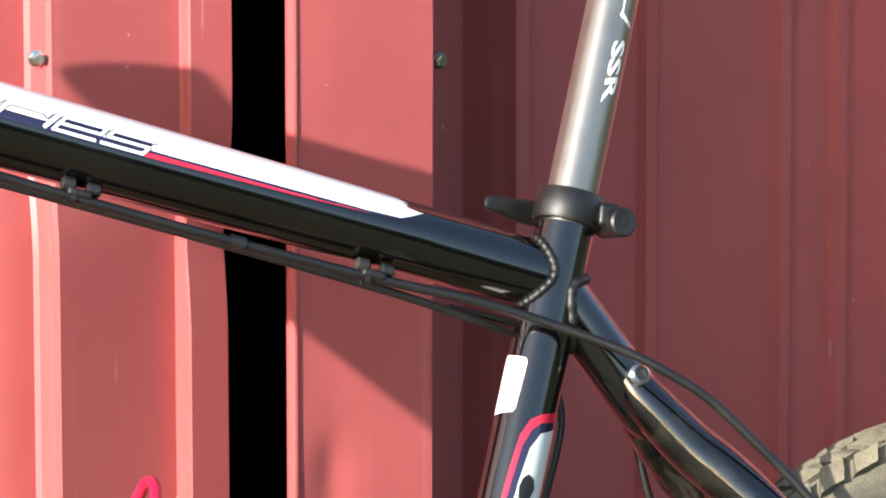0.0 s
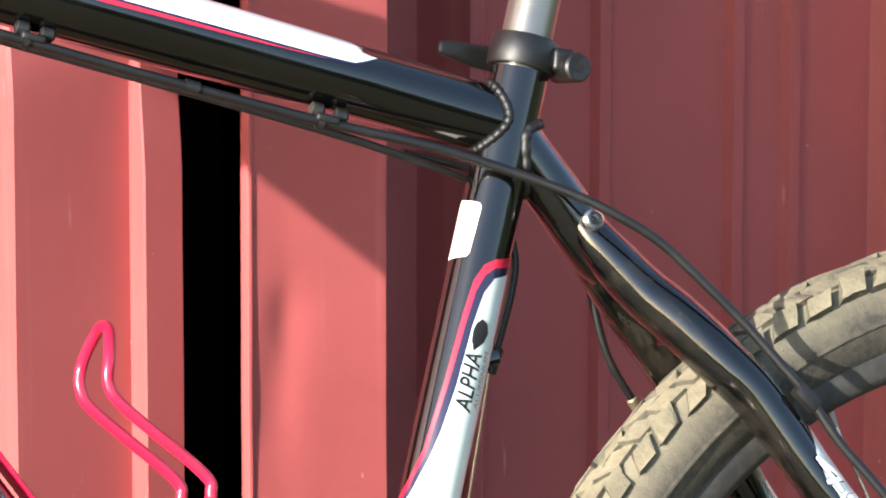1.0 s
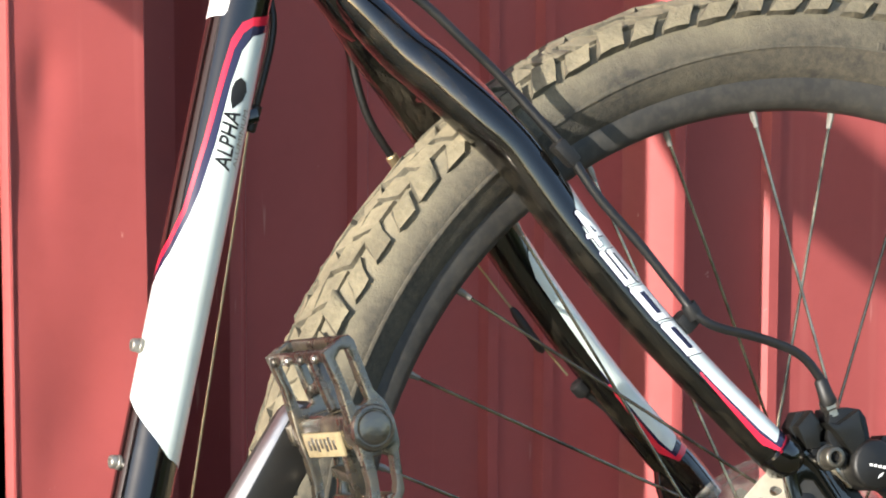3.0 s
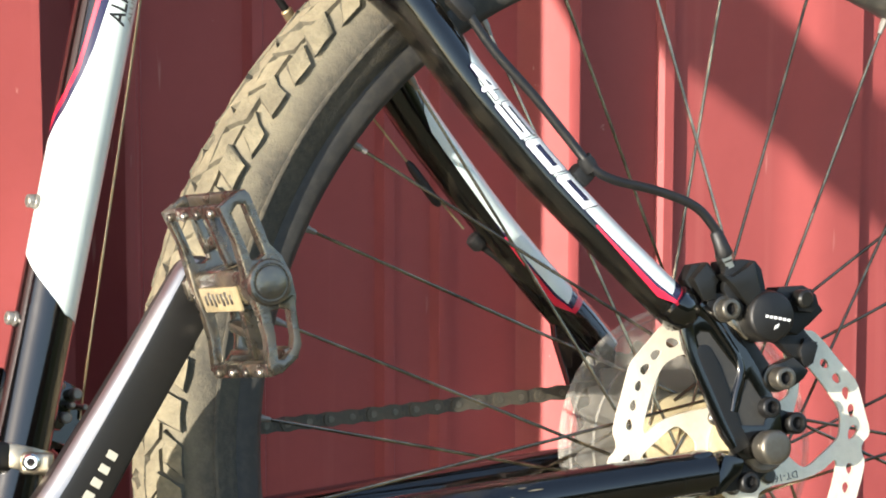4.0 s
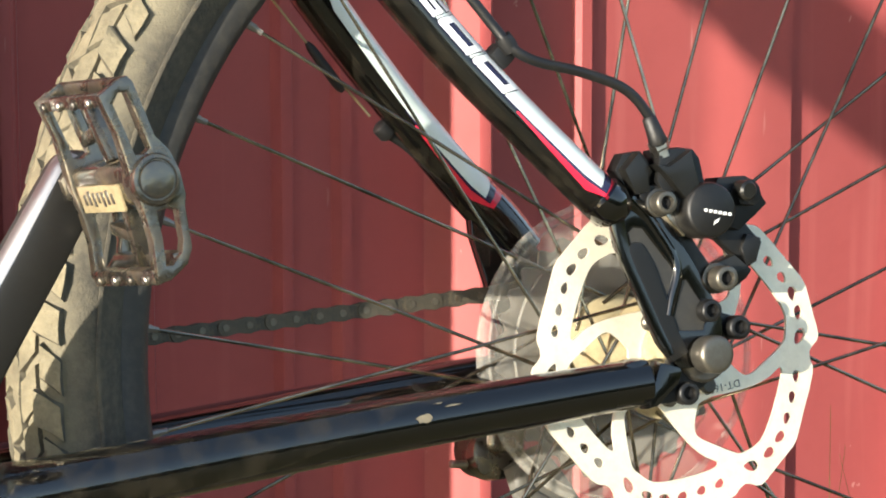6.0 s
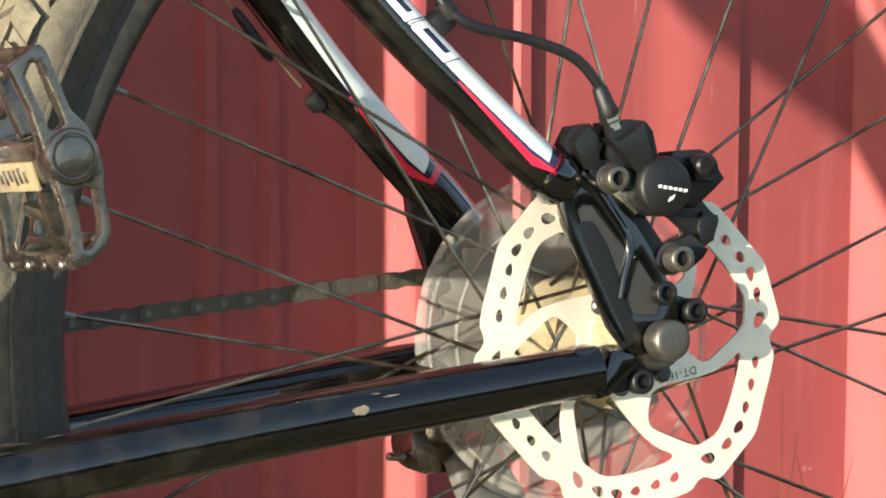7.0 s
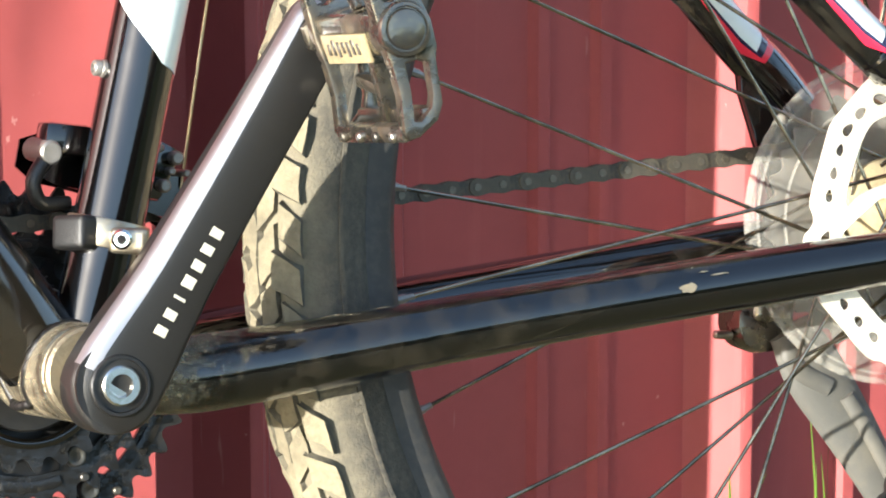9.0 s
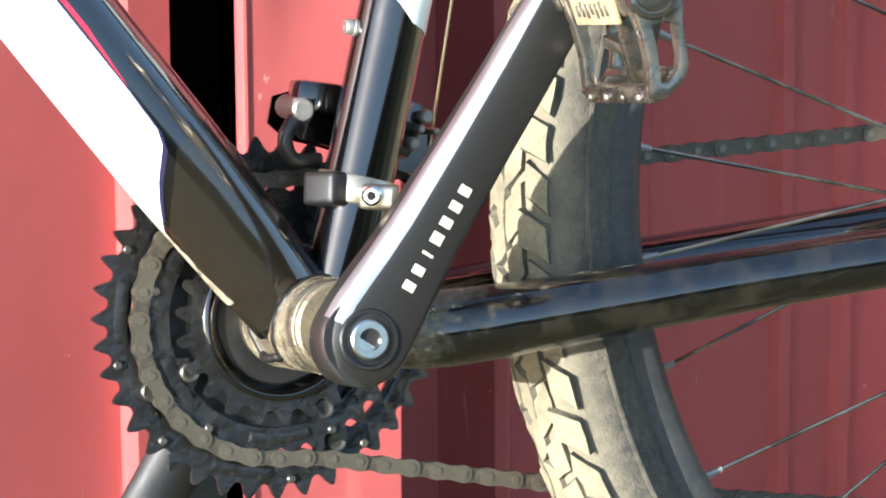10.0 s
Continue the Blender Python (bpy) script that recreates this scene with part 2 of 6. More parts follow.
def film(name, color, scale, low, high):
    """A patchy film: noise decides where it lies and where the paint below shows."""
    m = material(name, color, 0.95, grain=(420, tuple(c * 0.5 for c in color), 0.6), bump=0.6, bump_scale=800)
    tree = m.node_tree
    tex = node(tree, "TexNoise", Scale=scale, Detail=8.0, Roughness=0.7)
    tree.links.new(tree.nodes["Texture Coordinate"].outputs["Object"], tex.inputs["Vector"])
    ramp = node(tree, "MapRange", From_Min=low, From_Max=high)
    tree.links.new(tex.outputs[0], ramp.inputs[0])
    mix = tree.nodes.new("ShaderNodeMixShader")
    tree.links.new(ramp.outputs[0], mix.inputs[0])
    tree.links.new(tree.nodes.new("ShaderNodeBsdfTransparent").outputs[0], mix.inputs[1])
    tree.links.new(tree.nodes["Principled BSDF"].outputs[0], mix.inputs[2])
    tree.links.new(mix.outputs[0], tree.nodes["Material Output"].inputs[0])
    return m


mud_film = film("patchy_dried_mud", (0.3, 0.255, 0.165), 110, 0.52, 0.75)
dust_film = film("thin_dust_film", (0.2, 0.165, 0.105), 60, 0.46, 2.8)
# a brown tint that paints the ground's reflection on the down tube
painted_reflection = film("brown_reflection_film", (0.17, 0.135, 0.08), 320, 0.15, 7.0)
web_paint = material("dusty_black_web", (0.028, 0.027, 0.024), 0.45, grain=(240, (0.1, 0.086, 0.06), 0.3, 0.55, 0.8), stain=(38, (0.055, 0.05, 0.04), 0.4, 0.5, 0.75))
speck_film = film("pale_nicks_and_specks", (0.42, 0.38, 0.27), 260, 0.72, 0.78)
dense_dust = film("dense_pale_dust", (0.4, 0.345, 0.24), 120, 0.22, 0.62)
caked_film = film("caked_pale_dust", (0.34, 0.29, 0.19), 75, 0.36, 0.8)
clear_rim = clear_plastic.copy()
clear_rim.name = "thick_clear_plastic_edge"
clear_rim.node_tree.nodes["Mix Shader"].inputs[0].default_value = 0.16


# ---------------------------------------------------------------- mesh helpers
def mesh_of(name, bm, mat, smooth=True, angle=40):
    me = bpy.data.meshes.new(name)
    bmesh.ops.recalc_face_normals(bm, faces=bm.faces)
    for f in bm.faces:
        f.smooth = smooth
    for e in bm.edges:
        if len(e.link_faces) == 2 and e.calc_face_angle(0) > radians(angle):
            e.smooth = False
    bm.to_mesh(me)
    bm.free()
    me.materials.append(mat)
    return me


def part(name, bm, mat, parent, label="", smooth=True, angle=40):
    """One mesh object under a thing or under a part."""
    ob = new(name, mesh_of(name, bm, mat, smooth, angle))
    ob.parent = parent
    if parent.type == "EMPTY" and parent.name.startswith("bicycle"):
        ob.location = (0, 0, HUB_Z)
    if label:
        ob["label"] = label
    return ob


def spline(points, steps=8):
    """Catmull-Rom through points of any length."""
    p = [np.array(q, float) for q in points]
    p = [2 * p[0] - p[1], *p, 2 * p[-1] - p[-2]]
    out = []
    for a, b, c, d in zip(p, p[1:], p[2:], p[3:]):
        for n in range(steps):
            u = n / steps
            out.append(0.5 * (2 * b + (c - a) * u + (2 * a - 5 * b + 4 * c - d) * u * u + (3 * b - a - 3 * c + d) * u ** 3))
    return out + [p[-2]]


def sweep(bm, path, seg=20, shape=None, cap=True, up=(0, 1, 0)):
    """A tube along rows of (x, y, z, radius[, radius across]). shape(angle): a factor on the radius."""
    rings, side = [], Vector(up)
    pts = [Vector(q[:3]) for q in path]
    for n, q in enumerate(path):
        way = (pts[min(n + 1, len(pts) - 1)] - pts[max(n - 1, 0)]).normalized()
        side = (side - way * side.dot(way)).normalized()
        third = way.cross(side)
        r1 = q[3]
        r2 = q[4] if len(q) > 4 else r1
        ring = []
        for k in range(seg):
            a = 2 * math.pi * k / seg
            g = shape(a) if shape else 1.0
            ring.append(bm.verts.new(pts[n] + side * (math.cos(a) * r1 * g) + third * (math.sin(a) * r2 * g)))
        rings.append(ring)
    for a, b in zip(rings, rings[1:]):
        for k in range(seg):
            bm.faces.new((a[k], a[(k + 1) % seg], b[(k + 1) % seg], b[k]))
    if cap:
        bm.faces.new(rings[0][::-1])
        bm.faces.new(rings[-1])
    return bm


def tube(path, seg=20, smooth_path=True, steps=6, shape=None):
    bm = bmesh.new()
    return sweep(bm, spline(path, steps) if smooth_path and len(path) > 2 else path, seg, shape)


def lathe(bm, origin, axis, profile, seg=32, closed=False):
    """Turns rows of (distance along the axis, radius) round the axis."""
    o, w = Vector(origin), Vector(axis).normalized()
    u = w.orthogonal().normalized()
    v = w.cross(u)
    rings = []
    for s, r in profile:
        rings.append([bm.verts.new(o + w * s + (u * math.cos(2 * math.pi * k / seg) + v * math.sin(2 * math.pi * k / seg)) * max(r, 1e-5)) for k in range(seg)])
    pairs = list(zip(rings, rings[1:])) + ([(rings[-1], rings[0])] if closed else [])
    for a, b in pairs:
        for k in range(seg):
            bm.faces.new((a[k], a[(k + 1) % seg], b[(k + 1) % seg], b[k]))
    if not closed:
        bm.faces.new(rings[0][::-1])
        bm.faces.new(rings[-1])
    return bm


def cylinder(bm, a, b, r, seg=24, bevel=0.0008):
    way = Vector(b) - Vector(a)
    d = way.length
    c = min(bevel, r * 0.4, d * 0.4)
    return lathe(bm, a, way, [(0, r - c), (c, r), (d - c, r), (d, r - c)], seg)


def plate(bm, outline, y0, y1, holes=(), bevel=0.0):
    """A plate in the x-z plane, from y0 to y1, with holes."""
    loops = [outline, *holes]
    edges = []
    for loop in loops:
        vs = [bm.verts.new((x, y0, z)) for x, z in loop]
        edges += [bm.edges.new((vs[i], vs[(i + 1) % len(vs)])) for i in range(len(vs))]
    made = bmesh.ops.triangle_fill(bm, use_beauty=True, use_dissolve=False, edges=edges)
    faces = [g for g in made["geom"] if isinstance(g, bmesh.types.BMFace)]
    ext = bmesh.ops.extrude_face_region(bm, geom=faces)
    vs = [g for g in ext["geom"] if isinstance(g, bmesh.types.BMVert)]
    for q in vs:
        q.co.y = y1
    if bevel:
        rim = [e for e in bm.edges if len(e.link_faces) == 2 and e.calc_face_angle(0) > 1.0]
        bmesh.ops.bevel(bm, geom=rim, offset=bevel, segments=2, affect="EDGES", profile=0.6)
    return bm


def block(bm, centre, size, turn=None, bevel=0.001, segments=2):
    made = bmesh.ops.create_cube(bm, size=1.0)
    m = Matrix.Translation(centre) @ (turn or Matrix()) @ Matrix.Diagonal((*size, 1))
    bmesh.ops.transform(bm, matrix=m, verts=made["verts"])
    if bevel:
        es = list({e for q in made["verts"] for e in q.link_edges})
        bmesh.ops.bevel(bm, geom=es, offset=bevel, segments=segments, affect="EDGES", profile=0.6)
    return bm


def circle(cx, cz, r, n=24, start=0.0):
    return [(cx + r * math.cos(start + 2 * math.pi * k / n), cz + r * math.sin(start + 2 * math.pi * k / n)) for k in range(n)]


# ---------------------------------------------------------------- ground and wall
bm = bmesh.new()
bmesh.ops.create_grid(bm, x_segments=60, y_segments=60, size=1.0)
for q in bm.verts:
    r = q.co.copy()
    q.co = Vector((math.copysign(abs(r.x) ** 3, r.x) * 400, math.copysign(abs(r.y) ** 3, r.y) * 400, 0))
    if r.length > 0.02:
        q.co.z = 0.012 - 0.012 * abs(noise.noise(q.co * 3.0)) - 0.14 * min(1.0, max(0.0, (q.co.y - 0.2) / 0.35))
ground = tagged(new("ground", mesh_of("ground", bm, earth)), "dry bare earth with sparse grass", "ground", kind="structure")

# an unseen hedge, added to darken reflections and fill, closes the yard behind the camera, low enough for the sun to
# come over it
bm = bmesh.new()
rings = []
for k in range(97):
    a = math.pi * (1.0 + k / 96)
    ring = []
    for n, (out, z) in enumerate(((0.0, -0.05), (-0.15, 0.6), (-0.1, 1.3), (0.15, 1.9), (0.6, 2.2), (1.3, 2.1), (1.6, -0.05))):
        d = 9.5 + out + 0.35 * noise.noise(Vector((a * 9, n * 1.7, 2.0)))
        ring.append(bm.verts.new((d * math.cos(a), d * math.sin(a) + 0.2, z + (0.18 * noise.noise(Vector((a * 14, n * 0.9, 7.0))) if 0 < n < 6 else 0))))
    # lowered towards the sun, so the tubes still reflect bright low sky
    low = 0.35 + 0.65 * min(1.0, max(0.0, (k - 34) / 14))
    for q in ring:
        q.co.z *= low
    rings.append(ring)
for a, b in zip(rings, rings[1:]):
    for n in range(6):
        bm.faces.new((a[n], a[n + 1], b[n + 1], b[n]))
tagged(new("backdrop", mesh_of("backdrop", bm, hedge_green)), "unseen dark green hedge added to darken reflections, closing the yard", "hedge", kind="structure")


def sheet(name, profile, z0, z1, mat, parent=None, thick=0.0012, rows=24, dent=None, cell=0.02):
    """Profiled sheet metal: a plan polyline of (x, y) drawn up from z0 to z1, with a thickness behind it."""
    bm = bmesh.new()
    fine = []
    for (ax, ay), (bx, by) in zip(profile, profile[1:]):
        n = max(1, int(math.hypot(bx - ax, by - ay) / cell))
        fine += [(ax + (bx - ax) * k / n, ay + (by - ay) * k / n) for k in range(n)]
    fine.append(profile[-1])
    grid = []
    for k in range(rows + 1):
        z = z0 + (z1 - z0) * k / rows
        grid.append([bm.verts.new((x, y + (dent(x, z) if dent else 0), z)) for x, y in fine])
    for a, b in zip(grid, grid[1:]):
        for i in range(len(a) - 1):
            bm.faces.new((a[i], a[i + 1], b[i + 1], b[i]))
    ext = bmesh.ops.extrude_face_region(bm, geom=list(bm.faces))
    for g in ext["geom"]:
        if isinstance(g, bmesh.types.BMVert):
            g.co.y += thick
    return new(name, mesh_of(name, bm, mat, True, 30))


DOOR, WALL = 0.41, 0.61


def rib(x, depth=0.036, y=WALL):
    return [(x - 0.003, y), (x, y - 0.003), (x + 0.016, y - depth + 0.001), (x + 0.018, y - depth), (x + 0.024, y - depth), (x + 0.028, y - depth + 0.004), (x + 0.033, y)]


def bead(x, depth=0.006, y=WALL):
    return [(x - 0.008, y), (x - 0.004, y - depth), (x + 0.004, y - depth), (x + 0.008, y)]


def step(x, depth=0.005, y=WALL):
    return [(x, y), (x + 0.012, y - depth), (x + 0.056, y - depth), (x + 0.059, y)]


plan = [(-0.1475, WALL)]
for x, kind in ((-0.0407, rib), (0.0003, bead), (0.0931, bead), (0.1959, bead), (0.2404, bead), (0.3065, rib), (0.4280, bead), (0.5430, step), (0.7015, rib), (0.8295, bead), (0.9488, bead), (1.0790, rib), (1.2092, bead), (1.3177, bead), (1.4587, rib)):
    plan += kind(x)
plan.append((2.6, WALL))
wall = tagged(sheet("wall_north", plan, -0.16, 2.6, red_door), "red ribbed sheet-metal shed wall in shade", "wall", kind="structure")


def door_dent(x, z):
    n = noise.noise(Vector((x * 7, 0.3, z * 4))) * 0.0035 + noise.noise(Vector((x * 23, 5.3, z * 17))) * 0.0008
    for cx, cz, w, h in ((-0.2358, 0.7662, 0.0028, -0.0011), (-0.2211, 0.7651, 0.0028, -0.0011), (-0.2432, 0.5787, 0.013, 0.003), (-0.2590, 0.5271, 0.02, 0.004), (-0.2148, 0.3818, 0.03, 0.004)):
        n += h * math.exp(-((x - cx) ** 2 + ((z - cz) * 0.6) ** 2) / (w * w))
    return n * min(1.0, max(0.0, (x - (-0.2727)) / 0.03))


door_plan = [(-0.2550, DOOR + 0.0085), (-0.2680, DOOR + 0.0085), (-0.2692, DOOR + 0.0065), (-0.2695, DOOR + 0.002), (-0.2684, DOOR - 0.0012), (-0.2668, DOOR - 0.0015), (-0.2645, DOOR), (-0.1768, DOOR), (-0.1747, DOOR + 0.003), (-0.1747, DOOR + 0.215)]
door = tagged(sheet("door_1", door_plan, -0.16, 2.5, red_door, rows=300, dent=door_dent, cell=0.004), "dented red sheet-metal shed door panel", "door", kind="structure")


def left_twist(x, z):
    """Below the height of the top tube the sheet is turned from the sun to shade it; it also waves a little."""
    turn = 0.2 * min(1.0, max(0.0, (0.7822 - z) / 0.06)) * min(1.0, max(0.0, (x - (-0.4630)) / 0.045))
    fold = -0.007 * min(1.0, max(0.0, (0.7338 - z) / 0.06)) if x > -0.3228 else 0.0
    return turn * (x - (-0.3683)) + fold + noise.noise(Vector((x * 9, 2.3, z * 5))) * 0.0016


# the deep rib at x -0.77 to -0.61 is unseen, set there to cast shade
left_plan = [(-2.4000, 0.4650), (-0.7686, 0.4650), (-0.7624, 0.4050), (-0.6180, 0.4050), (-0.6087, 0.4650), (-0.4125, 0.4650), (-0.4098, 0.4620), (-0.4083, 0.4440), (-0.4057, 0.4420), (-0.3246, 0.4420), (-0.3232, 0.4410), (-0.3224, 0.4350), (-0.3212, 0.4340), (-0.2949, 0.4340), (-0.2934, 0.4370), (-0.2945, 0.4800)]
left = tagged(sheet("wall_west", left_plan, -0.16, 2.6, red_door, rows=180, dent=left_twist, cell=0.01), "red sheet-metal panels beside the dark door gap", "wall", kind="structure")
# Added inner walls; their near-black colour paints the shade behind the gap.
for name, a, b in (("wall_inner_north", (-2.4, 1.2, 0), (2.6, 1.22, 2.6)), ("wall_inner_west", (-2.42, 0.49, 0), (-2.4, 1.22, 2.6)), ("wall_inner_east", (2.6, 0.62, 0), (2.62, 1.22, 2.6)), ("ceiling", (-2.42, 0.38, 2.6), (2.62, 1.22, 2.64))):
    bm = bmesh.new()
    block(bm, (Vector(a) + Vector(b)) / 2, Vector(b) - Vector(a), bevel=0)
    tagged(new(name, mesh_of(name, bm, dark)), "added inside of the closed shed, shade put into near-black colour", "ceiling" if name == "ceiling" else "wall", kind="structure")


# ---------------------------------------------------------------- the bicycle
HUB_Z = 0.3398
bicycle = tagged(new("bicycle"), "dusty black mountain bike leaning against a red shed", "bicycle")
bicycle.empty_display_size = 0.2
bicycle.matrix_world = pose(-0.0080, -0.0240, HUB_Z) @ pose(0, 0, 0, 0, 0, -7.784) @ pose(0, 0, 0, -14.735) @ pose(0, 0, 0, 0, 2.5) @ pose(0, 0, -HUB_Z)
BB = (-0.4250, 0.0, -0.0308)


def on_seat(z):
    return (-0.4007 + (z - 0.0176) * 0.2857, 0.0, z)


def frame_tube(name, path, seg=32, mat=None, steps=6, shape=None):
    return part(name, tube(path, seg, steps=steps, shape=shape), mat or black_paint, bicycle)


FACE = Vector((-0.40, -0.912, 0.0)).normalized()


class Skin:
    """Lays flat shapes of (metres along, degrees round) on a tube, lift above it. Zero degrees faces the front left; plus is towards turn."""

    def __init__(self, path, turn, steps=6):
        rows = spline(path, steps) if len(path) > 2 else [np.array(q, float) for q in path]
        self.p = np.array([q[:3] for q in rows])
        self.r = np.array([q[3] for q in rows])
        self.s = np.r_[0, np.cumsum(np.linalg.norm(np.diff(self.p, axis=0), axis=1))]
        self.turn = turn

    def at(self, s, a, lift):
        p = Vector([np.interp(s, self.s, self.p[:, k]) for k in range(3)])
        e = 0.004
        q = Vector([np.interp(min(s + e, self.s[-1]), self.s, self.p[:, k]) - np.interp(max(s - e, 0), self.s, self.p[:, k]) for k in range(3)])
        way = q.normalized()
        out = (FACE - way * FACE.dot(way)).normalized()
        side = way.cross(out) * self.turn
        r = float(np.interp(s, self.s, self.r)) + lift
        return p + (out * math.cos(a) + side * math.sin(a)) * r

    def lay(self, name, bm, mat, parent, lift=0.0003, label=""):
        """bm: flat, x metres along, y degrees round."""
        ys = [q.co.y for q in bm.verts]
        xs = [q.co.x for q in bm.verts]
        cuts = [("y", v) for v in np.arange(math.ceil(min(ys) / 9) * 9, max(ys), 9.0)]
        cuts += [("x", v) for v in np.arange(min(xs) + 0.02, max(xs), 0.02)] if len(self.s) > 2 else []
        for axis, v in cuts:
            no = (0, 1, 0) if axis == "y" else (1, 0, 0)
            co = (0, v, 0) if axis == "y" else (v, 0, 0)
            bmesh.ops.bisect_plane(bm, geom=[*bm.verts, *bm.edges, *bm.faces], plane_co=co, plane_no=no)
        for q in bm.verts:
            q.co = self.at(q.co.x, radians(q.co.y), lift)
        return part(name, bm, mat, parent, label)

    def shape(self, name, outline, mat, parent, lift=0.0003, label=""):
        bm = bmesh.new()
        vs = [bm.verts.new((s, a, 0)) for s, a in outline]
        es = [bm.edges.new((vs[i], vs[(i + 1) % len(vs)])) for i in range(len(vs))]
        bmesh.ops.triangle_fill(bm, use_beauty=True, edges=es)
        return self.lay(name, bm, mat, parent, lift, label)

    def letters(self, name, text, s, a, height, mat, parent, lift=0.0005, flip=1, shear=0.0, length=0.03, up=False, fat=0.0):
        """Text that starts at (s, a) and runs along the tube."""
        bm = text_mesh(text, height, shear, length, fat)
        r = float(np.interp(s, self.s, self.r))
        for q in bm.verts:
            x, y = q.co.x, q.co.y
            q.co = Vector((s + flip * x, a + math.degrees(flip * y / r) * (-1 if up else 1), 0))
        return self.lay(name, bm, mat, parent, lift)


def text_mesh(text, height, shear=0.0, length=0.03, fat=0.0):
    data = bpy.data.curves.new("letters", "FONT")
    data.body, data.size, data.shear, data.resolution_u, data.offset = text, height / 0.73, shear, 2, fat
    ob = bpy.data.objects.new("letters", data)
    me = bpy.data.meshes.new_from_object(ob)
    bm = bmesh.new()
    bm.from_mesh(me)
    bpy.data.objects.remove(ob)
    bpy.data.curves.remove(data)
    bpy.data.meshes.remove(me)
    xs = [q.co.x for q in bm.verts]
    for q in bm.verts:
        q.co.x = (q.co.x - min(xs)) * length / (max(xs) - min(xs))
    return bm


def jagged(outline, reach_s=0.004, reach_a=7.0, cuts=5):
    """An outline of (metres along, degrees round) with ragged edges, for dirt."""
    out = []
    for (s0, a0), (s1, a1) in zip(outline, outline[1:] + outline[:1]):
        for k in range(cuts):
            u = k / cuts
            out.append((max(0.004, s0 + (s1 - s0) * u + random.uniform(-1, 1) * reach_s), a0 + (a1 - a0) * u + random.uniform(-1, 1) * reach_a))
    return out


GLYPHS = {"4": (((0.0, 0.32), (1.0, 0.32)), ((0.0, 0.32), (0.66, 1.0)), ((0.70, 0.0), (0.70, 1.0))),
          "5": (((1.0, 1.0), (0.0, 1.0)), ((0.0, 1.0), (0.0, 0.5)), ((0.0, 0.5), (1.0, 0.5)), ((1.0, 0.5), (1.0, 0.0)), ((1.0, 0.0), (0.0, 0.0))),
          "0": (((0.0, 0.0), (1.0, 0.0)), ((1.0, 0.0), (1.0, 1.0)), ((1.0, 1.0), (0.0, 1.0)), ((0.0, 1.0), (0.0, 0.0))),
          "e": (((1.0, 0.0), (0.0, 0.0)), ((0.0, 0.0), (0.0, 1.0)), ((0.0, 1.0), (1.0, 1.0)), ((1.0, 1.0), (1.0, 0.5)), ((1.0, 0.5), (0.0, 0.5))),
          "i": (((0.0, 0.0), (0.0, 1.0)),),
          "r": (((0.0, 0.0), (0.0, 1.0)), ((0.0, 1.0), (1.0, 1.0)), ((1.0, 1.0), (1.0, 0.8)))}
GLYPHS["s"] = GLYPHS["5"]


def outlined(skin, name, text, s, a, wide, high, gap, slant, white, navy, parent):
    """Squared glyphs in white strokes with a navy outline, running along a tube from s; a: degrees at their foot."""
    r = float(np.interp(s, skin.s, skin.r))
    x0 = s
    for glyph in text:
        w = 0.0 if glyph == "i" else wide
        stroke = white * (0.74 if glyph in "45es" else 1.0)
        for kind, mat, lift, width in ((name + "_outline", navy_paint, 0.0005, stroke + navy - white), (name, white_paint, 0.0008, stroke)):
            bm = bmesh.new()
            if mat is navy_paint and glyph in "50es":
                box = ((x0 + stroke / 2, stroke / 2), (x0 + w - stroke / 2, stroke / 2), (x0 + w - stroke / 2 + slant * high, high - stroke / 2), (x0 + stroke / 2 + slant * high, high - stroke / 2))
                bm.faces.new([bm.verts.new((x, y, 0.0)) for x, y in box])
            for ends in GLYPHS[glyph]:
                p, q = [Vector((x0 + stroke / 2 + x * (w - stroke if w else 0) + y * slant * high, stroke / 2 + y * (high - stroke), 0)) for x, y in ends]
                way = (q - p).normalized()
                out = Vector((-way.y, way.x, 0)) * width * 0.5
                p, q = p - way * width * 0.5, q + way * width * 0.5
                c = width * 0.22
                bm.faces.new([bm.verts.new(v) for v in (p - out + way * c, p - out * 0.56, p + out * 0.56, p + out + way * c, q + out - way * c, q + out * 0.56, q - out * 0.56, q - out - way * c)])
            for q in bm.verts:
                q.co.y = a + math.degrees(q.co.y / r)
            skin.lay(kind, bm, mat, parent, lift)
        x0 += (w or stroke) + gap


def weld(name, p, d, r, q, e, R, parent, bead=0.0021, n=54, flat=1.0):
    """A rippled bead where the tube (p, d, r; flat: its width against its height) runs into the tube (q, e, R)."""
    p, d, q, e = Vector(p), Vector(d).normalized(), Vector(q), Vector(e).normalized()
    u = (Vector((0, 1, 0)) - d * d.y).normalized()
    v = d.cross(u)
    rows = []
    for k in range(n):
        a = 2 * math.pi * k / n
        x = p + u * (math.cos(a) * (r * flat + 0.0004)) + v * (math.sin(a) * (r + 0.0004))
        m = x - q
        dm, dd_ = m - e * m.dot(e), d - e * d.dot(e)
        A, B, C = dd_.dot(dd_), 2 * dm.dot(dd_), dm.dot(dm) - R * R
        disc = B * B - 4 * A * C
        t = (-B - math.sqrt(max(disc, 0))) / (2 * A)
        rows.append((*(x + d * t), bead))
    fine = spline([rows[-1], *rows, rows[0], rows[1]], 3)[3:-3]
    bm = bmesh.new()
    sweep(bm, [(*row[:3], bead * (0.82 + 0.22 * abs(math.sin(0.50 * k)))) for k, row in enumerate(fine)], 10)
    return part(name, bm, weld_paint, parent, "rippled weld bead")


# -- main tubes
SEAT = [(*on_seat(-0.0273), 0.0158), (*on_seat(0.4247), 0.0158)]
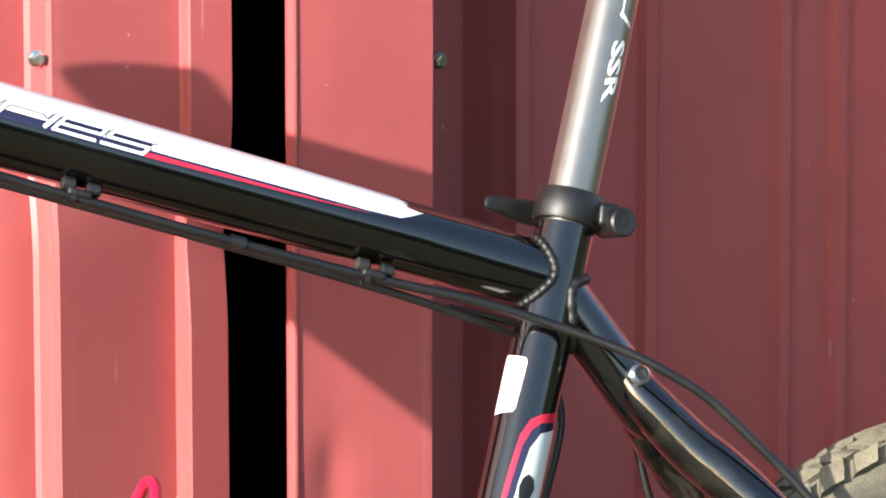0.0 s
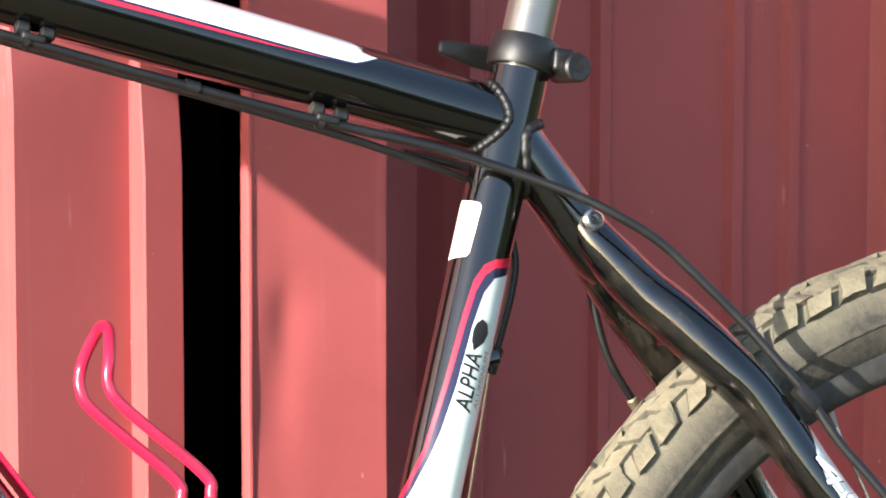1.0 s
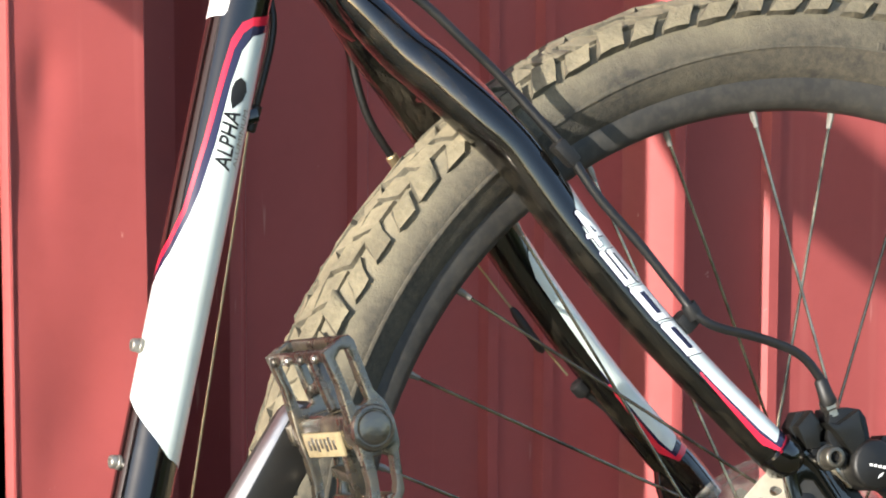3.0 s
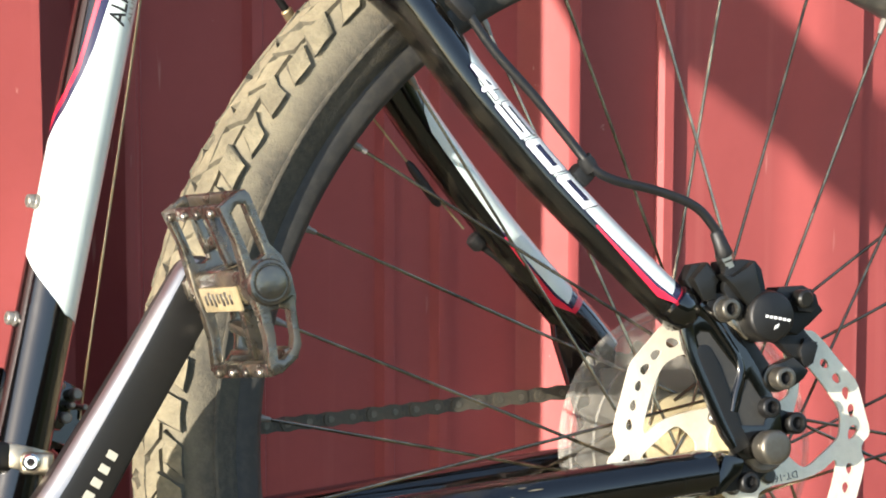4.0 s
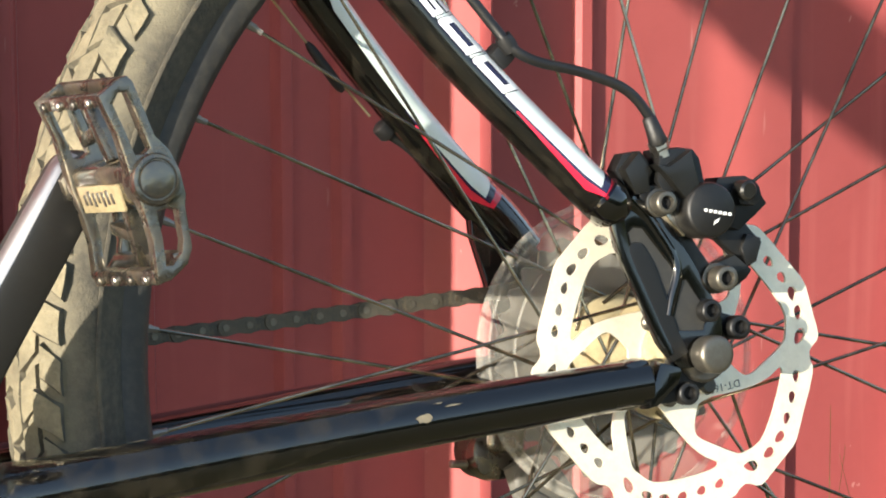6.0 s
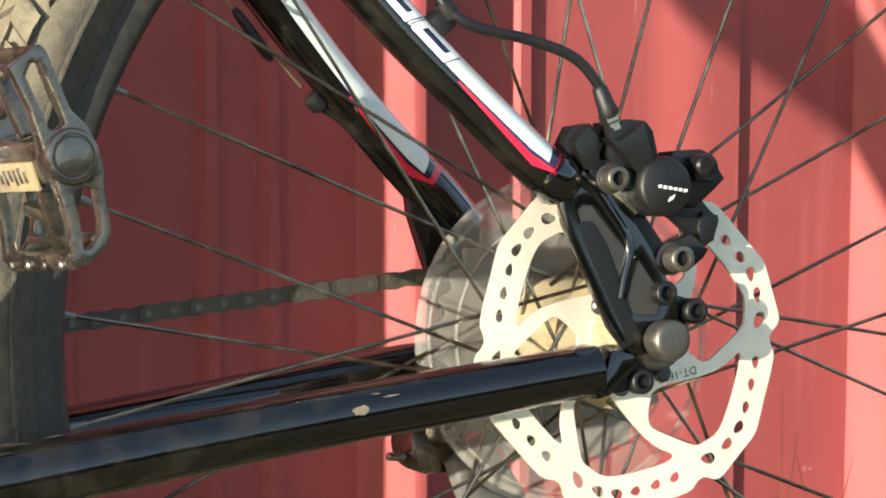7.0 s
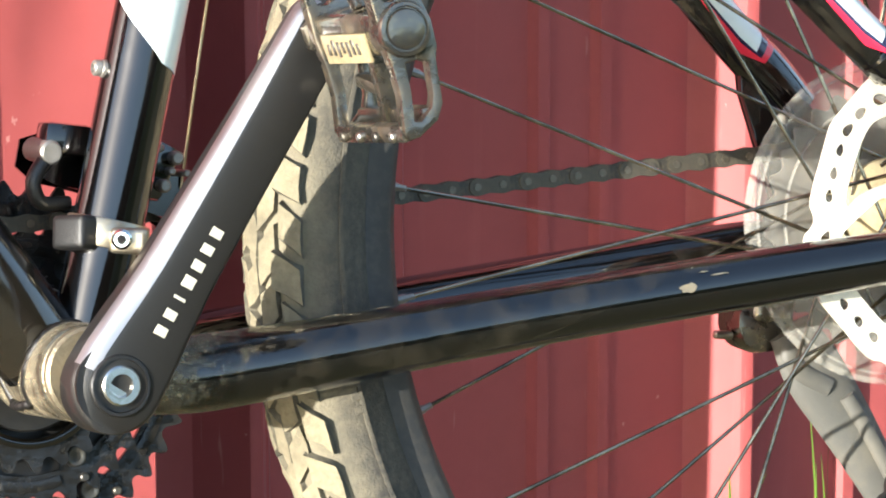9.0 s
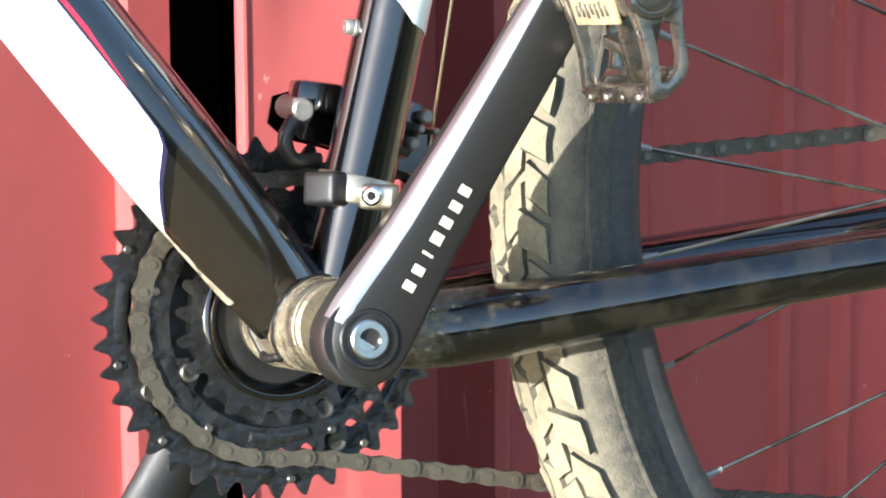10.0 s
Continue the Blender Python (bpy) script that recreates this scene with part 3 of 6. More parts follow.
seat_tube = frame_tube("seat_tube", SEAT)
TOP = [(-0.872, 0, 0.5572, 0.0226, 0.0226), (-0.70, 0, 0.5096, 0.0220, 0.0220), (-0.55, 0, 0.4681, 0.0210, 0.0210), (-0.40, 0, 0.4267, 0.0192, 0.0192), (-0.365, 0, 0.4171, 0.0176, 0.0189), (-0.33, 0, 0.4074, 0.0156, 0.0185), (-0.2946, 0, 0.3977, 0.0138, 0.0172)]
top_tube = frame_tube("top_tube", TOP, 40)
DOWN = [(-0.845, 0, 0.5378, 0.0258), (-0.5286, 0, 0.1082, 0.02502), (-0.4612, 0, 0.0169, 0.02298), (-0.431, 0, -0.0247, 0.01983)]
down_tube = frame_tube("down_tube", DOWN, 40)
head_tube = frame_tube("head_tube", [(-0.852, 0, 0.468, 0.021), (-0.896, 0, 0.597, 0.021)])
seatpost = part("seatpost", tube([(*on_seat(0.4105), 0.0136), (*on_seat(0.6864), 0.0136)], 40), post_metal, bicycle, "grey anodised aluminium seatpost")
weld("weld", (-0.439, 0, 0.4375), (0.1434, 0.0, -0.0396), 0.0182, on_seat(0.3193), Vector(on_seat(0.4207)) - Vector(on_seat(0.3193)), 0.0160, top_tube, 0.0024, 60, 0.80)

# -- bottom bracket
bm = bmesh.new()
lathe(bm, (BB[0], -0.0365, BB[2]), (0, 1, 0), [(0, 0.018), (0.0005, 0.0208), (0.004, 0.0212), (0.066, 0.0212), (0.07, 0.0208), (0.073, 0.018)], 40)
shell = part("bottom_bracket_shell", bm, shell_metal, bicycle, "worn bottom bracket shell caked with pale dust")
bm = bmesh.new()
lathe(bm, (BB[0], -0.036, BB[2]), (0, -1, 0), [(0, 0.014), (0, 0.0196), (0.0022, 0.0202), (0.0032, 0.0188), (0.0042, 0.0188), (0.0050, 0.0205), (0.0085, 0.0205), (0.0095, 0.0192), (0.0105, 0.0192), (0.0105, 0.011), (0.02, 0.011)], 36)
part("bearing_cup", bm, cup_metal, shell, "dusty steel bearing cup")
bm = bmesh.new()
block(bm, (-0.4255, -0.0372, -0.0521), (0.0042, 0.002, 0.0030), pose(0, 0, 0, 10, 25, 0), 0.0008, 2)
part("leaf_bit", bm, leaf_bit, shell, "yellow-green scrap of leaf")
bm = bmesh.new()
lathe(bm, (BB[0], -0.0335, BB[2]), (0, 1, 0), [(0, 0.0216), (0.06, 0.0216)], 40)
part("mud_film", bm, caked_film, shell, "patchy dried mud")
weld("weld", (-0.5092, 0, 0.0815), (0.0674, 0.0, -0.092), 0.0222, (BB[0], -0.04, BB[2]), (0, 1, 0), 0.0205, down_tube)

# -- rear triangle
STAY = [(-0.2560, 0.006, 0.3440, 0.0100), (-0.2466, 0.009, 0.3300, 0.0124), (-0.2276, 0.015, 0.3066, 0.0140), (-0.2122, 0.022, 0.2906, 0.0146), (-0.1896, 0.032, 0.2647, 0.0142), (-0.1713, 0.037, 0.2428, 0.0136), (-0.1444, 0.045, 0.1988, 0.012), (-0.1169, 0.05, 0.1613, 0.0114), (-0.0888, 0.056, 0.1266, 0.0108), (-0.06, 0.061, 0.0942, 0.0108), (-0.0411, 0.0635, 0.0738, 0.0108)]
CHAIN = [(-0.408, 0.031, -0.0345, 0.0162), (-0.3836, 0.035, -0.0358, 0.0168), (-0.369, 0.0375, -0.0356, 0.0168), (-0.3396, 0.042, -0.0333, 0.0163), (-0.3009, 0.0465, -0.0300, 0.0153), (-0.2344, 0.05, -0.0245, 0.0141), (-0.159, 0.0555, -0.0189, 0.0132), (-0.0749, 0.0635, -0.0132, 0.0124), (-0.0315, 0.067, -0.0106, 0.0117)]
stays = {}
for side in (-1, 1):
    flip = [(x, side * y, z, r) for x, y, z, r in STAY]
    if side > 0:
        flip = flip[:-2] + [(-0.0563, 0.066, 0.092, 0.0115), (-0.0383, 0.067, 0.0724, 0.012), (-0.0237, 0.067, 0.054, 0.0114)]
    stays[side] = frame_tube("seatstay", flip, 28, steps=5)
    skin = Skin(flip, -1, 5)
    skin.shape("speck_film", [(0.02, -85), (0.34, -85), (0.34, 12), (0.16, 12), (0.14, 60), (0.02, 60)], speck_film, stays[side], 0.00022, "pale nicks and dust specks")
    skin.shape("dust_film", [(0.03, -100), (0.34, -100), (0.34, -20), (0.12, -5), (0.03, 40)], dust_film, stays[side], 0.00012, "thin dust film")
    low = [(x, side * y, z + (0.003 if side > 0 else 0), r) for x, y, z, r in CHAIN]
    stay = frame_tube("chainstay", low, 28, steps=5)
    if side < 0:
        stay["label"] = "scratched black chainstay with dried mud near the crank"
        skin = Skin(low, -1, 5)
        skin.shape("speck_film", [(0.0379, -85), (0.3599, -85), (0.3599, 90), (0.0379, 90)], speck_film, stay, 0.00024, "pale nicks and dust specks")
        skin.shape("mud_patch", jagged([(0.0114, -60), (0.0246, -60), (0.0284, -15), (0.0341, 25), (0.0474, 60), (0.0663, 80), (0.0568, 100), (0.0114, 100)]), caked_film, stay, 0.00036, "caked pale dust")
        skin.shape("mud_patch", jagged([(0.0114, -62), (0.0341, -62), (0.0426, -50), (0.0474, -20), (0.0530, 10), (0.0710, 40), (0.0994, 58), (0.1231, 80), (0.1136, 100), (0.0114, 100)]), mud_film, stay, 0.0003, "patchy dried mud")
        skin.shape("dust_film", [(0.0341, -80), (0.1136, -70), (0.1894, -40), (0.2462, 20), (0.2936, 50), (0.2841, 95), (0.0341, 110)], dust_film, stay, 0.00018, "thin dust film")
        for s, a, w, h in ((0.2590, 6, 0.0085, 26), (0.2746, 24, 0.009, 4), (0.2680, 34, 0.005, 3)):
            n = 13
            skin.shape("mud_patch", [(s + w * 0.5 * math.cos(2 * math.pi * k / n) * (0.5 + 0.7 * random.random()), a + h * 0.5 * math.sin(2 * math.pi * k / n) * (0.5 + 0.7 * random.random())) for k in range(n)], dry_mud, stay, 0.0004)
bm = bmesh.new()
sweep(bm, spline([(-0.2890, 0, 0.3895, 0.0140), (-0.2771, 0, 0.3725, 0.0144), (-0.2655, 0, 0.3560, 0.0148), (-0.2535, 0, 0.3385, 0.0150), (-0.2445, 0, 0.3265, 0.0146), (-0.2385, 0, 0.3190, 0.0125)], 5), 28)
fork = part("upper_stay", bm, black_paint, bicycle, "single black upper stay that forks above the tyre")
skin = Skin([(-0.2890, 0, 0.3895, 0.0140), (-0.2655, 0, 0.3560, 0.0148), (-0.2445, 0, 0.3265, 0.0146)], -1)
skin.shape("speck_film", [(0.012, -80), (0.075, -80), (0.075, 70), (0.012, 70)], speck_film, fork, 0.00024, "pale nicks and dust specks")
bm = bmesh.new()
sweep(bm, spline([(-0.2050, -0.0245, 0.2826, 0.0060, 0.0090), (-0.2080, 0, 0.2860, 0.0060, 0.0096), (-0.2050, 0.0245, 0.2826, 0.0060, 0.0090)], 5), 16, up=(1, 0, 0))
part("seatstay_bridge", bm, black_paint, bicycle)
weld("weld", (-0.2655, 0, 0.3560), (-0.0235, 0, 0.0335), 0.0146, on_seat(0.3193), Vector(on_seat(0.4207)) - Vector(on_seat(0.3193)), 0.0160, fork, 0.0030, 44)
bm = bmesh.new()
cylinder(bm, (-0.2545, -0.0080, 0.3442), (-0.2550, -0.0215, 0.3438), 0.0058, 24, 0.0015)
lathe(bm, (-0.2550, -0.0216, 0.3438), (0, 1, 0), [(0, 0.0028), (-0.0004, 0.0045), (0, 0.0049)], 24)
rack_bolt = part("rack_bolt", bm, bright_steel, bicycle, "bright steel rack bolt")

# -- decals on the tubes
skin = Skin(TOP, -1)
L = float(skin.s[-1])
tip = L - 0.0937
skin.shape("white_stripe", [(0.02, 17), (tip - 0.1519, 17), (tip - 0.02, 21), (tip, 24), (tip + 0.006, 33), (tip + 0.02, 62), (tip + 0.022, 100), (0.02, 120)], white_paint, top_tube, label="white decal stripe")
skin.shape("navy_outline", [(tip - 0.1617, 17), (tip - 0.02, 21), (tip, 24), (tip + 0.006, 33), (tip + 0.0072, 31), (tip + 0.001, 20), (tip - 0.02, 16), (tip - 0.1617, 13.5)], navy_paint, top_tube)
skin.shape("red_stripe", [(tip - 0.1499, 13.5), (tip - 0.06, 15.5), (tip - 0.015, 17.5), (tip - 0.06, 12), (tip - 0.1499, 6)], red_paint, top_tube, label="thin red decal line")
skin.shape("navy_outline", [(0.1, 17.5), (tip - 0.1450, 17.5), (tip - 0.1470, 6), (tip - 0.1490, 5), (0.1, 5)], navy_paint, top_tube, 0.0004)
word_end = tip - 0.1470
outlined(skin, "letter", "series", word_end - 0.1295, 7, 0.0241, 0.0098, 0.0022, 0.6, 0.0023, 0.0033, top_tube)

skin = Skin(SEAT, 1)


def up(z):
    return (z + 0.0273) * 1.0400


skin.shape("pale_panel", [(up(0.3214), 88), (up(0.3158), 40), (up(0.3072), 24), (up(0.289), 15), (up(0.2587), 9), (up(0.2336), -2), (up(0.2185), -14), (up(0.2003), -37), (up(0.1863), -70), (up(0.1802), -100), (up(0.1299), -100), (up(0.1239), -60), (up(0.0998), 40), (up(0.0958), 100), (up(0.2991), 104)], silver_paint, seat_tube, label="pale grey decal panel")
skin.shape("red_line", [(up(0.3299), 85), (up(0.3254), 35), (up(0.3214), 14), (up(0.3123), 0), (up(0.2941), -7), (up(0.2587), -15), (up(0.2235), -28), (up(0.2084), -47), (up(0.1953), -78), (up(0.1903), -100), (up(0.1852), -100), (up(0.1903), -74), (up(0.2044), -42), (up(0.2215), -21), (up(0.2587), -6), (up(0.289), 2), (up(0.3072), 8), (up(0.3163), 20), (up(0.3208), 36), (up(0.3249), 85)], red_paint, seat_tube, label="curved red decal line")
skin.shape("navy_line", [(up(0.3249), 85), (up(0.3208), 36), (up(0.3163), 20), (up(0.3072), 8), (up(0.289), 2), (up(0.2587), -6), (up(0.2215), -21), (up(0.2044), -42), (up(0.1903), -74), (up(0.1852), -100), (up(0.1802), -100), (up(0.1863), -69), (up(0.2003), -36), (up(0.2185), -13), (up(0.2336), -1), (up(0.2587), 8), (up(0.289), 14), (up(0.3072), 23), (up(0.3158), 39), (up(0.3219), 88)], navy_paint, seat_tube, 0.0002)
skin.shape("white_sticker", [(up(0.3214), -82), (up(0.3234), -24), (up(0.3254), -19), (up(0.3497), -14), (up(0.3518), -19), (up(0.3528), -70), (up(0.3507), -76)], white_paint, seat_tube, 0.0004, "small white sticker")
skin.shape("drop_mark", [(up(0.2774), 27), (up(0.2819), 20), (up(0.287), 18), (up(0.2915), 22), (up(0.2941), 32), (up(0.2925), 45), (up(0.288), 52), (up(0.283), 46)], black_plastic, seat_tube, 0.0005)
skin.letters("word", "ALPHA", up(0.2462), 47, 0.0098, black_plastic, seat_tube, shear=0.2, length=0.0315, up=True, fat=0.00022)
skin.letters("word", "ALUMINUM", up(0.2492), 68, 0.0042, post_metal, seat_tube, length=0.031, up=True)

skin = Skin(DOWN, -1)
L = float(skin.s[-1])
near_bb = L - 0.1407
skin.shape("white_panel", [(0.02, 16), (near_bb + 0.012, 15), (near_bb + 0.034, 13), (near_bb + 0.041, 7), (near_bb + 0.052, -18), (near_bb + 0.068, -48), (near_bb + 0.079, -75), (near_bb + 0.082, -110), (0.02, -110)], white_paint, down_tube, label="white decal panel")
skin.shape("red_line", [(0.02, 23), (near_bb - 0.02, 23), (near_bb + 0.012, 17), (near_bb - 0.02, 18.5), (0.02, 17.5)], red_paint, down_tube, label="thin red decal line")
skin.shape("navy_line", [(0.02, 17.5), (near_bb + 0.012, 17), (near_bb + 0.036, 15), (near_bb + 0.044, 8), (near_bb + 0.055, -18), (near_bb + 0.071, -48), (near_bb + 0.068, -48), (near_bb + 0.052, -18), (near_bb + 0.041, 7), (near_bb + 0.034, 13), (near_bb + 0.012, 15), (0.02, 16)], navy_paint, down_tube, 0.00035)
skin.shape("dust_strip", jagged([(near_bb + 0.070, -68), (L - 0.065, -66), (L - 0.04, -60), (L - 0.022, -50), (L - 0.022, -112), (near_bb + 0.078, -112)], 0.001, 1.6), dense_dust, down_tube, 0.00034, "pale dust caked under the tube")
# brownish reflection near the bottom bracket, put in as a film of colour
skin.shape("painted_reflection", [(near_bb + 0.090, -112), (near_bb + 0.078, -60), (near_bb + 0.058, -10), (near_bb + 0.046, 16), (near_bb + 0.046, 120), (L - 0.004, 120), (L - 0.004, -112)], painted_reflection, down_tube, 0.0002, "thin brown film painted as a reflection")
skin.shape("speck_film", [(near_bb + 0.06, -5), (L - 0.02, 30), (L - 0.02, -100), (near_bb + 0.084, -80)], speck_film, down_tube, 0.00028, "pale nicks and dust specks")


for side in (-1, 1):
    rows = [(x, side * y, z, r) for x, y, z, r in STAY]
    skin = Skin(rows, -1, 5)
    n = [float(np.interp(v, skin.p[:, 0], skin.s)) for v in ((-0.1605, -0.1525) if side < 0 else (-0.1469, -0.1404)) + (-0.0874, -0.0579, -0.0505, -0.0456)]
    a0, a1, b0, b1, c0, c1 = n
    lo, hi = (16, 92) if side < 0 else (8, 78)
    skin.shape("white_stripe", [(a0, hi - 8), (a1, lo + 22), (a1 + 0.012, lo + 6), (b0, lo), (b1, lo), (c0, lo + 6), (c0 - 0.003, hi), (a0 + 0.01, hi)], silver_paint, stays[side], label="pale decal stripe")
    skin.shape("navy_line", [(b0 - 0.01, lo), (b1, lo), (c0, lo + 6), (c0 - 0.003, hi), (c0 + 0.002, hi), (c0 + 0.004, lo + 4), (b1 + 0.002, lo - 8), (b0 - 0.01, lo - 3)], navy_paint, stays[side], 0.0004)
    skin.shape("red_line", [(b0, lo - 4), (b1 + 0.002, lo - 8), (c0 + 0.004, lo + 4), (c0 + 0.002, hi), (c1, hi), (c1, lo + 2), (b1 + 0.006, lo - 26), (b0, lo - 9)], red_paint, stays[side], label="red decal line")
    if side < 0:
        outlined(skin, "digit", "4500", a1, lo - 1, 0.0229, 0.0108, 0.0026, 0.3, 0.0037, 0.0046, stays[side])

# -- seat clamp and lever
top = Vector(on_seat(0.4339))
axis = (Vector(on_seat(0.5225)) - Vector(on_seat(0.4207))).normalized()
bm = bmesh.new()
lathe(bm, top - axis * 0.0085, axis, [(0, 0.0155), (0, 0.0178), (0.001, 0.0185), (0.016, 0.0185), (0.017, 0.0178), (0.017, 0.0135)], 48)
clamp = part("seat_clamp", bm, satin_black, bicycle, "satin black quick-release seat clamp")
bm = bmesh.new()
block(bm, (-0.2652, -0.002, 0.429), (0.012, 0.03, 0.013), pose(0, 0, 0, 0, 8, 0), 0.003, 3)
part("clamp_ear", bm, satin_black, clamp)
bm = bmesh.new()
cylinder(bm, (-0.2628, 0.0, 0.4264), (-0.2596, -0.0225, 0.4243), 0.0079, 32, 0.0012)
lathe(bm, (-0.2596, -0.0226, 0.4243), (0, 1, 0), [(0, 0.003), (-0.0002, 0.0034), (0, 0.0074)], 6)
nut = part("clamp_nut", bm, satin_black, clamp)
# a near-black disc paints the shade inside the nut's socket
bm = bmesh.new()
lathe(bm, (-0.2595, -0.0231, 0.4243), (0, 1, 0), [(0, 0.0016), (0.0001, 0.0028)], 6)
part("hex_socket", bm, dark, clamp)
bm = bmesh.new()
sweep(bm, spline([(-0.2700, 0.026, 0.4315, 0.0034, 0.0068), (-0.2960, 0.024, 0.4358, 0.0032, 0.0064), (-0.3110, 0.021, 0.4390, 0.0030, 0.0050), (-0.3200, 0.020, 0.4408, 0.0027, 0.0038), (-0.3215, 0.020, 0.4411, 0.0018, 0.0026)], 5), 16, lambda a: 1 + 0.16 * math.sin(2 * a) ** 2)
part("lever", bm, satin_black, clamp, "flat black clamp lever")
post_skin = Skin([(*on_seat(0.4105), 0.0136), (*on_seat(0.6864), 0.0136)], 1)
post_skin.letters("word", "SSR", 0.1183, 24, 0.0074, white_paint, seatpost, shear=-0.2, length=0.0365, flip=-1, up=True, fat=0.0003)
for k, pts in enumerate(([(0.131, 24), (0.1335, 28), (0.1275, 62), (0.1255, 62)], [(0.1285, 30), (0.1315, 33), (0.1475, 30), (0.1475, 25)], [(0.142, 66), (0.1455, 64), (0.156, 40), (0.1535, 38)], [(0.1415, 66), (0.1435, 71), (0.168, 62), (0.168, 57)], [(0.156, 24), (0.158, 29), (0.178, 29), (0.178, 24)])):
    post_skin.shape("logo_stroke", pts, white_paint, seatpost, 0.0004)

# -- brake hose, cables and their guides
hose = part("brake_hose", tube([(x, y, z, 0.0026) for x, y, z in ((-0.862, -0.012, 0.5285), (-0.731, -0.012, 0.4916), (-0.596, -0.012, 0.4518), (-0.4955, -0.012, 0.4233), (-0.4046, -0.012, 0.3992), (-0.3419, -0.018, 0.3835), (-0.2976, -0.024, 0.368), (-0.2688, -0.031, 0.3558), (-0.2485, -0.036, 0.3445), (-0.225, -0.039, 0.3288), (-0.2019, -0.042, 0.3058), (-0.1825, -0.044, 0.2854), (-0.1607, -0.049, 0.2579), (-0.1511, -0.051, 0.2454), (-0.136, -0.054, 0.2206), (-0.1166, -0.058, 0.1957), (-0.0967, -0.062, 0.1675), (-0.0888, -0.066, 0.1554), (-0.0776, -0.068, 0.1482), (-0.0536, -0.07, 0.141), (-0.0317, -0.072, 0.1308), (-0.0193, -0.072, 0.115), (-0.0169, -0.0715, 0.1063))], 14, steps=5), cable_rubber, bicycle, "black rear brake hose")
bm = bmesh.new()
lathe(bm, (-0.021, -0.072, 0.1174), (0.0042, 0.0, -0.0126), [(0, 0.0028), (0.001, 0.0036), (0.009, 0.0042), (0.013, 0.0048), (0.015, 0.004)], 20)
part("hose_boot", bm, black_plastic, hose)
bm = bmesh.new()
lathe(bm, (-0.0169, -0.071, 0.1059), (0.0028, 0.0, -0.0081), [(0, 0.0035), (0, 0.0052), (0.0045, 0.0052), (0.0055, 0.0042), (0.009, 0.0042)], 6)
part("hose_nut", bm, steel, hose, "dull steel hose nut")
housing = part("cable_housing", tube([(x, y, z, 0.0023) for x, y, z in ((-0.862, 0.004, 0.5235), (-0.5985, 0.004, 0.4522), (-0.4072, 0.004, 0.399), (-0.348, 0.006, 0.3807), (-0.312, 0.016, 0.3699), (-0.2925, 0.0175, 0.3555), (-0.2874, 0.014, 0.3312), (-0.2885, 0.0145, 0.3146), (-0.2952, 0.0165, 0.2909), (-0.2994, 0.019, 0.2764))], 12, steps=5), cable_rubber, bicycle, "black gear cable housing")
for x, z in ((-0.3989, 0.3983), (-0.5554, 0.4415), (-0.7118, 0.4864)):
    bm = bmesh.new()
    block(bm, (x, -0.006, z + 0.001), (0.013, 0.022, 0.0042), pose(0, 0, 0, 0, 15, 0), 0.0018, 3)
    guide = part("cable_guide", bm, black_plastic, bicycle, "black plastic cable guide under the top tube")
    bm = bmesh.new()
    for e in (-0.004, 0.009):
        lathe(bm, (x + e - 0.004, -0.010, z + 0.0065 - e * 0.276), (0.19, 0, -0.0525), [(0, 0.002), (0.001, 0.0036), (0.0065, 0.0038), (0.008, 0.002)], 16)
    part("guide_lug", bm, dark_steel if x < -0.6 else black_metal, guide)
    bm = bmesh.new()
    lathe(bm, (x - 0.0045, -0.012, z), (0.19, 0, -0.0525), [(0, 0.0034), (-0.0005, 0.0042), (0.0026, 0.0042), (0.0022, 0.0034)], 18, closed=True)
    part("cable_tie", bm, black_plastic, guide)
bm = bmesh.new()
lathe(bm, (-0.4745, -0.012, 0.4177), (0.1818, 0.0, -0.0505), [(0, 0.0026), (-0.0006, 0.0036), (0.007, 0.0036), (0.0064, 0.0026)], 18, closed=True)
part("cable_tie", bm, black_plastic, hose)
bm = bmesh.new()
lathe(bm, (-0.0922, -0.064, 0.1605), (0.0477, 0.0, -0.0776), [(0, 0.0026), (-0.001, 0.0042), (0.0035, 0.0046), (0.0075, 0.0042), (0.007, 0.0026)], 16, closed=True)
block(bm, (-0.0925, -0.058, 0.152), (0.011, 0.012, 0.009), pose(0, 0, 0, 0, 48, 0), 0.002)
part("hose_clip", bm, black_plastic, bicycle)
bm = bmesh.new()
block(bm, (-0.1519, -0.05, 0.245), (0.016, 0.009, 0.008), pose(0, 0, 0, 0, 47, 0), 0.002)
part("hose_clip", bm, black_plastic, bicycle)
bm = bmesh.new()
cylinder(bm, (-0.2976, 0.0185, 0.2809), (-0.3026, 0.0202, 0.267), 0.0036, 16)
stop = part("cable_stop", bm, satin_black, bicycle)
bm = bmesh.new()
block(bm, (-0.3097, 0.013, 0.2734), (0.018, 0.012, 0.008), pose(0, 0, 0, 0, -12, 0), 0.002)
part("stop_lug", bm, black_paint, stop)
part("inner_cable", tube([(-0.3025, 0.0202, 0.268, 0.00071), (-0.3172, 0.022, 0.2017, 0.00071), (-0.3396, 0.022, 0.1074, 0.00071), (-0.3513, 0.03, 0.042, 0.00071)], 8), brass, bicycle, "bare brass-coloured gear cable")
rear_housing = part("cable_housing", tube([(x, y, z, 0.0023) for x, y, z in ((-0.3486, 0.012, 0.3843), (-0.2982, 0.022, 0.3737), (-0.2665, 0.024, 0.3575), (-0.2462, 0.026, 0.3338), (-0.2399, 0.028, 0.3151), (-0.2285, 0.034, 0.2757), (-0.2113, 0.04, 0.2496))], 12, steps=5), cable_rubber, bicycle, "black gear cable housing")
bm = bmesh.new()
cylinder(bm, (-0.2135, 0.0392, 0.2526), (-0.2071, 0.0415, 0.2439), 0.0033, 14)
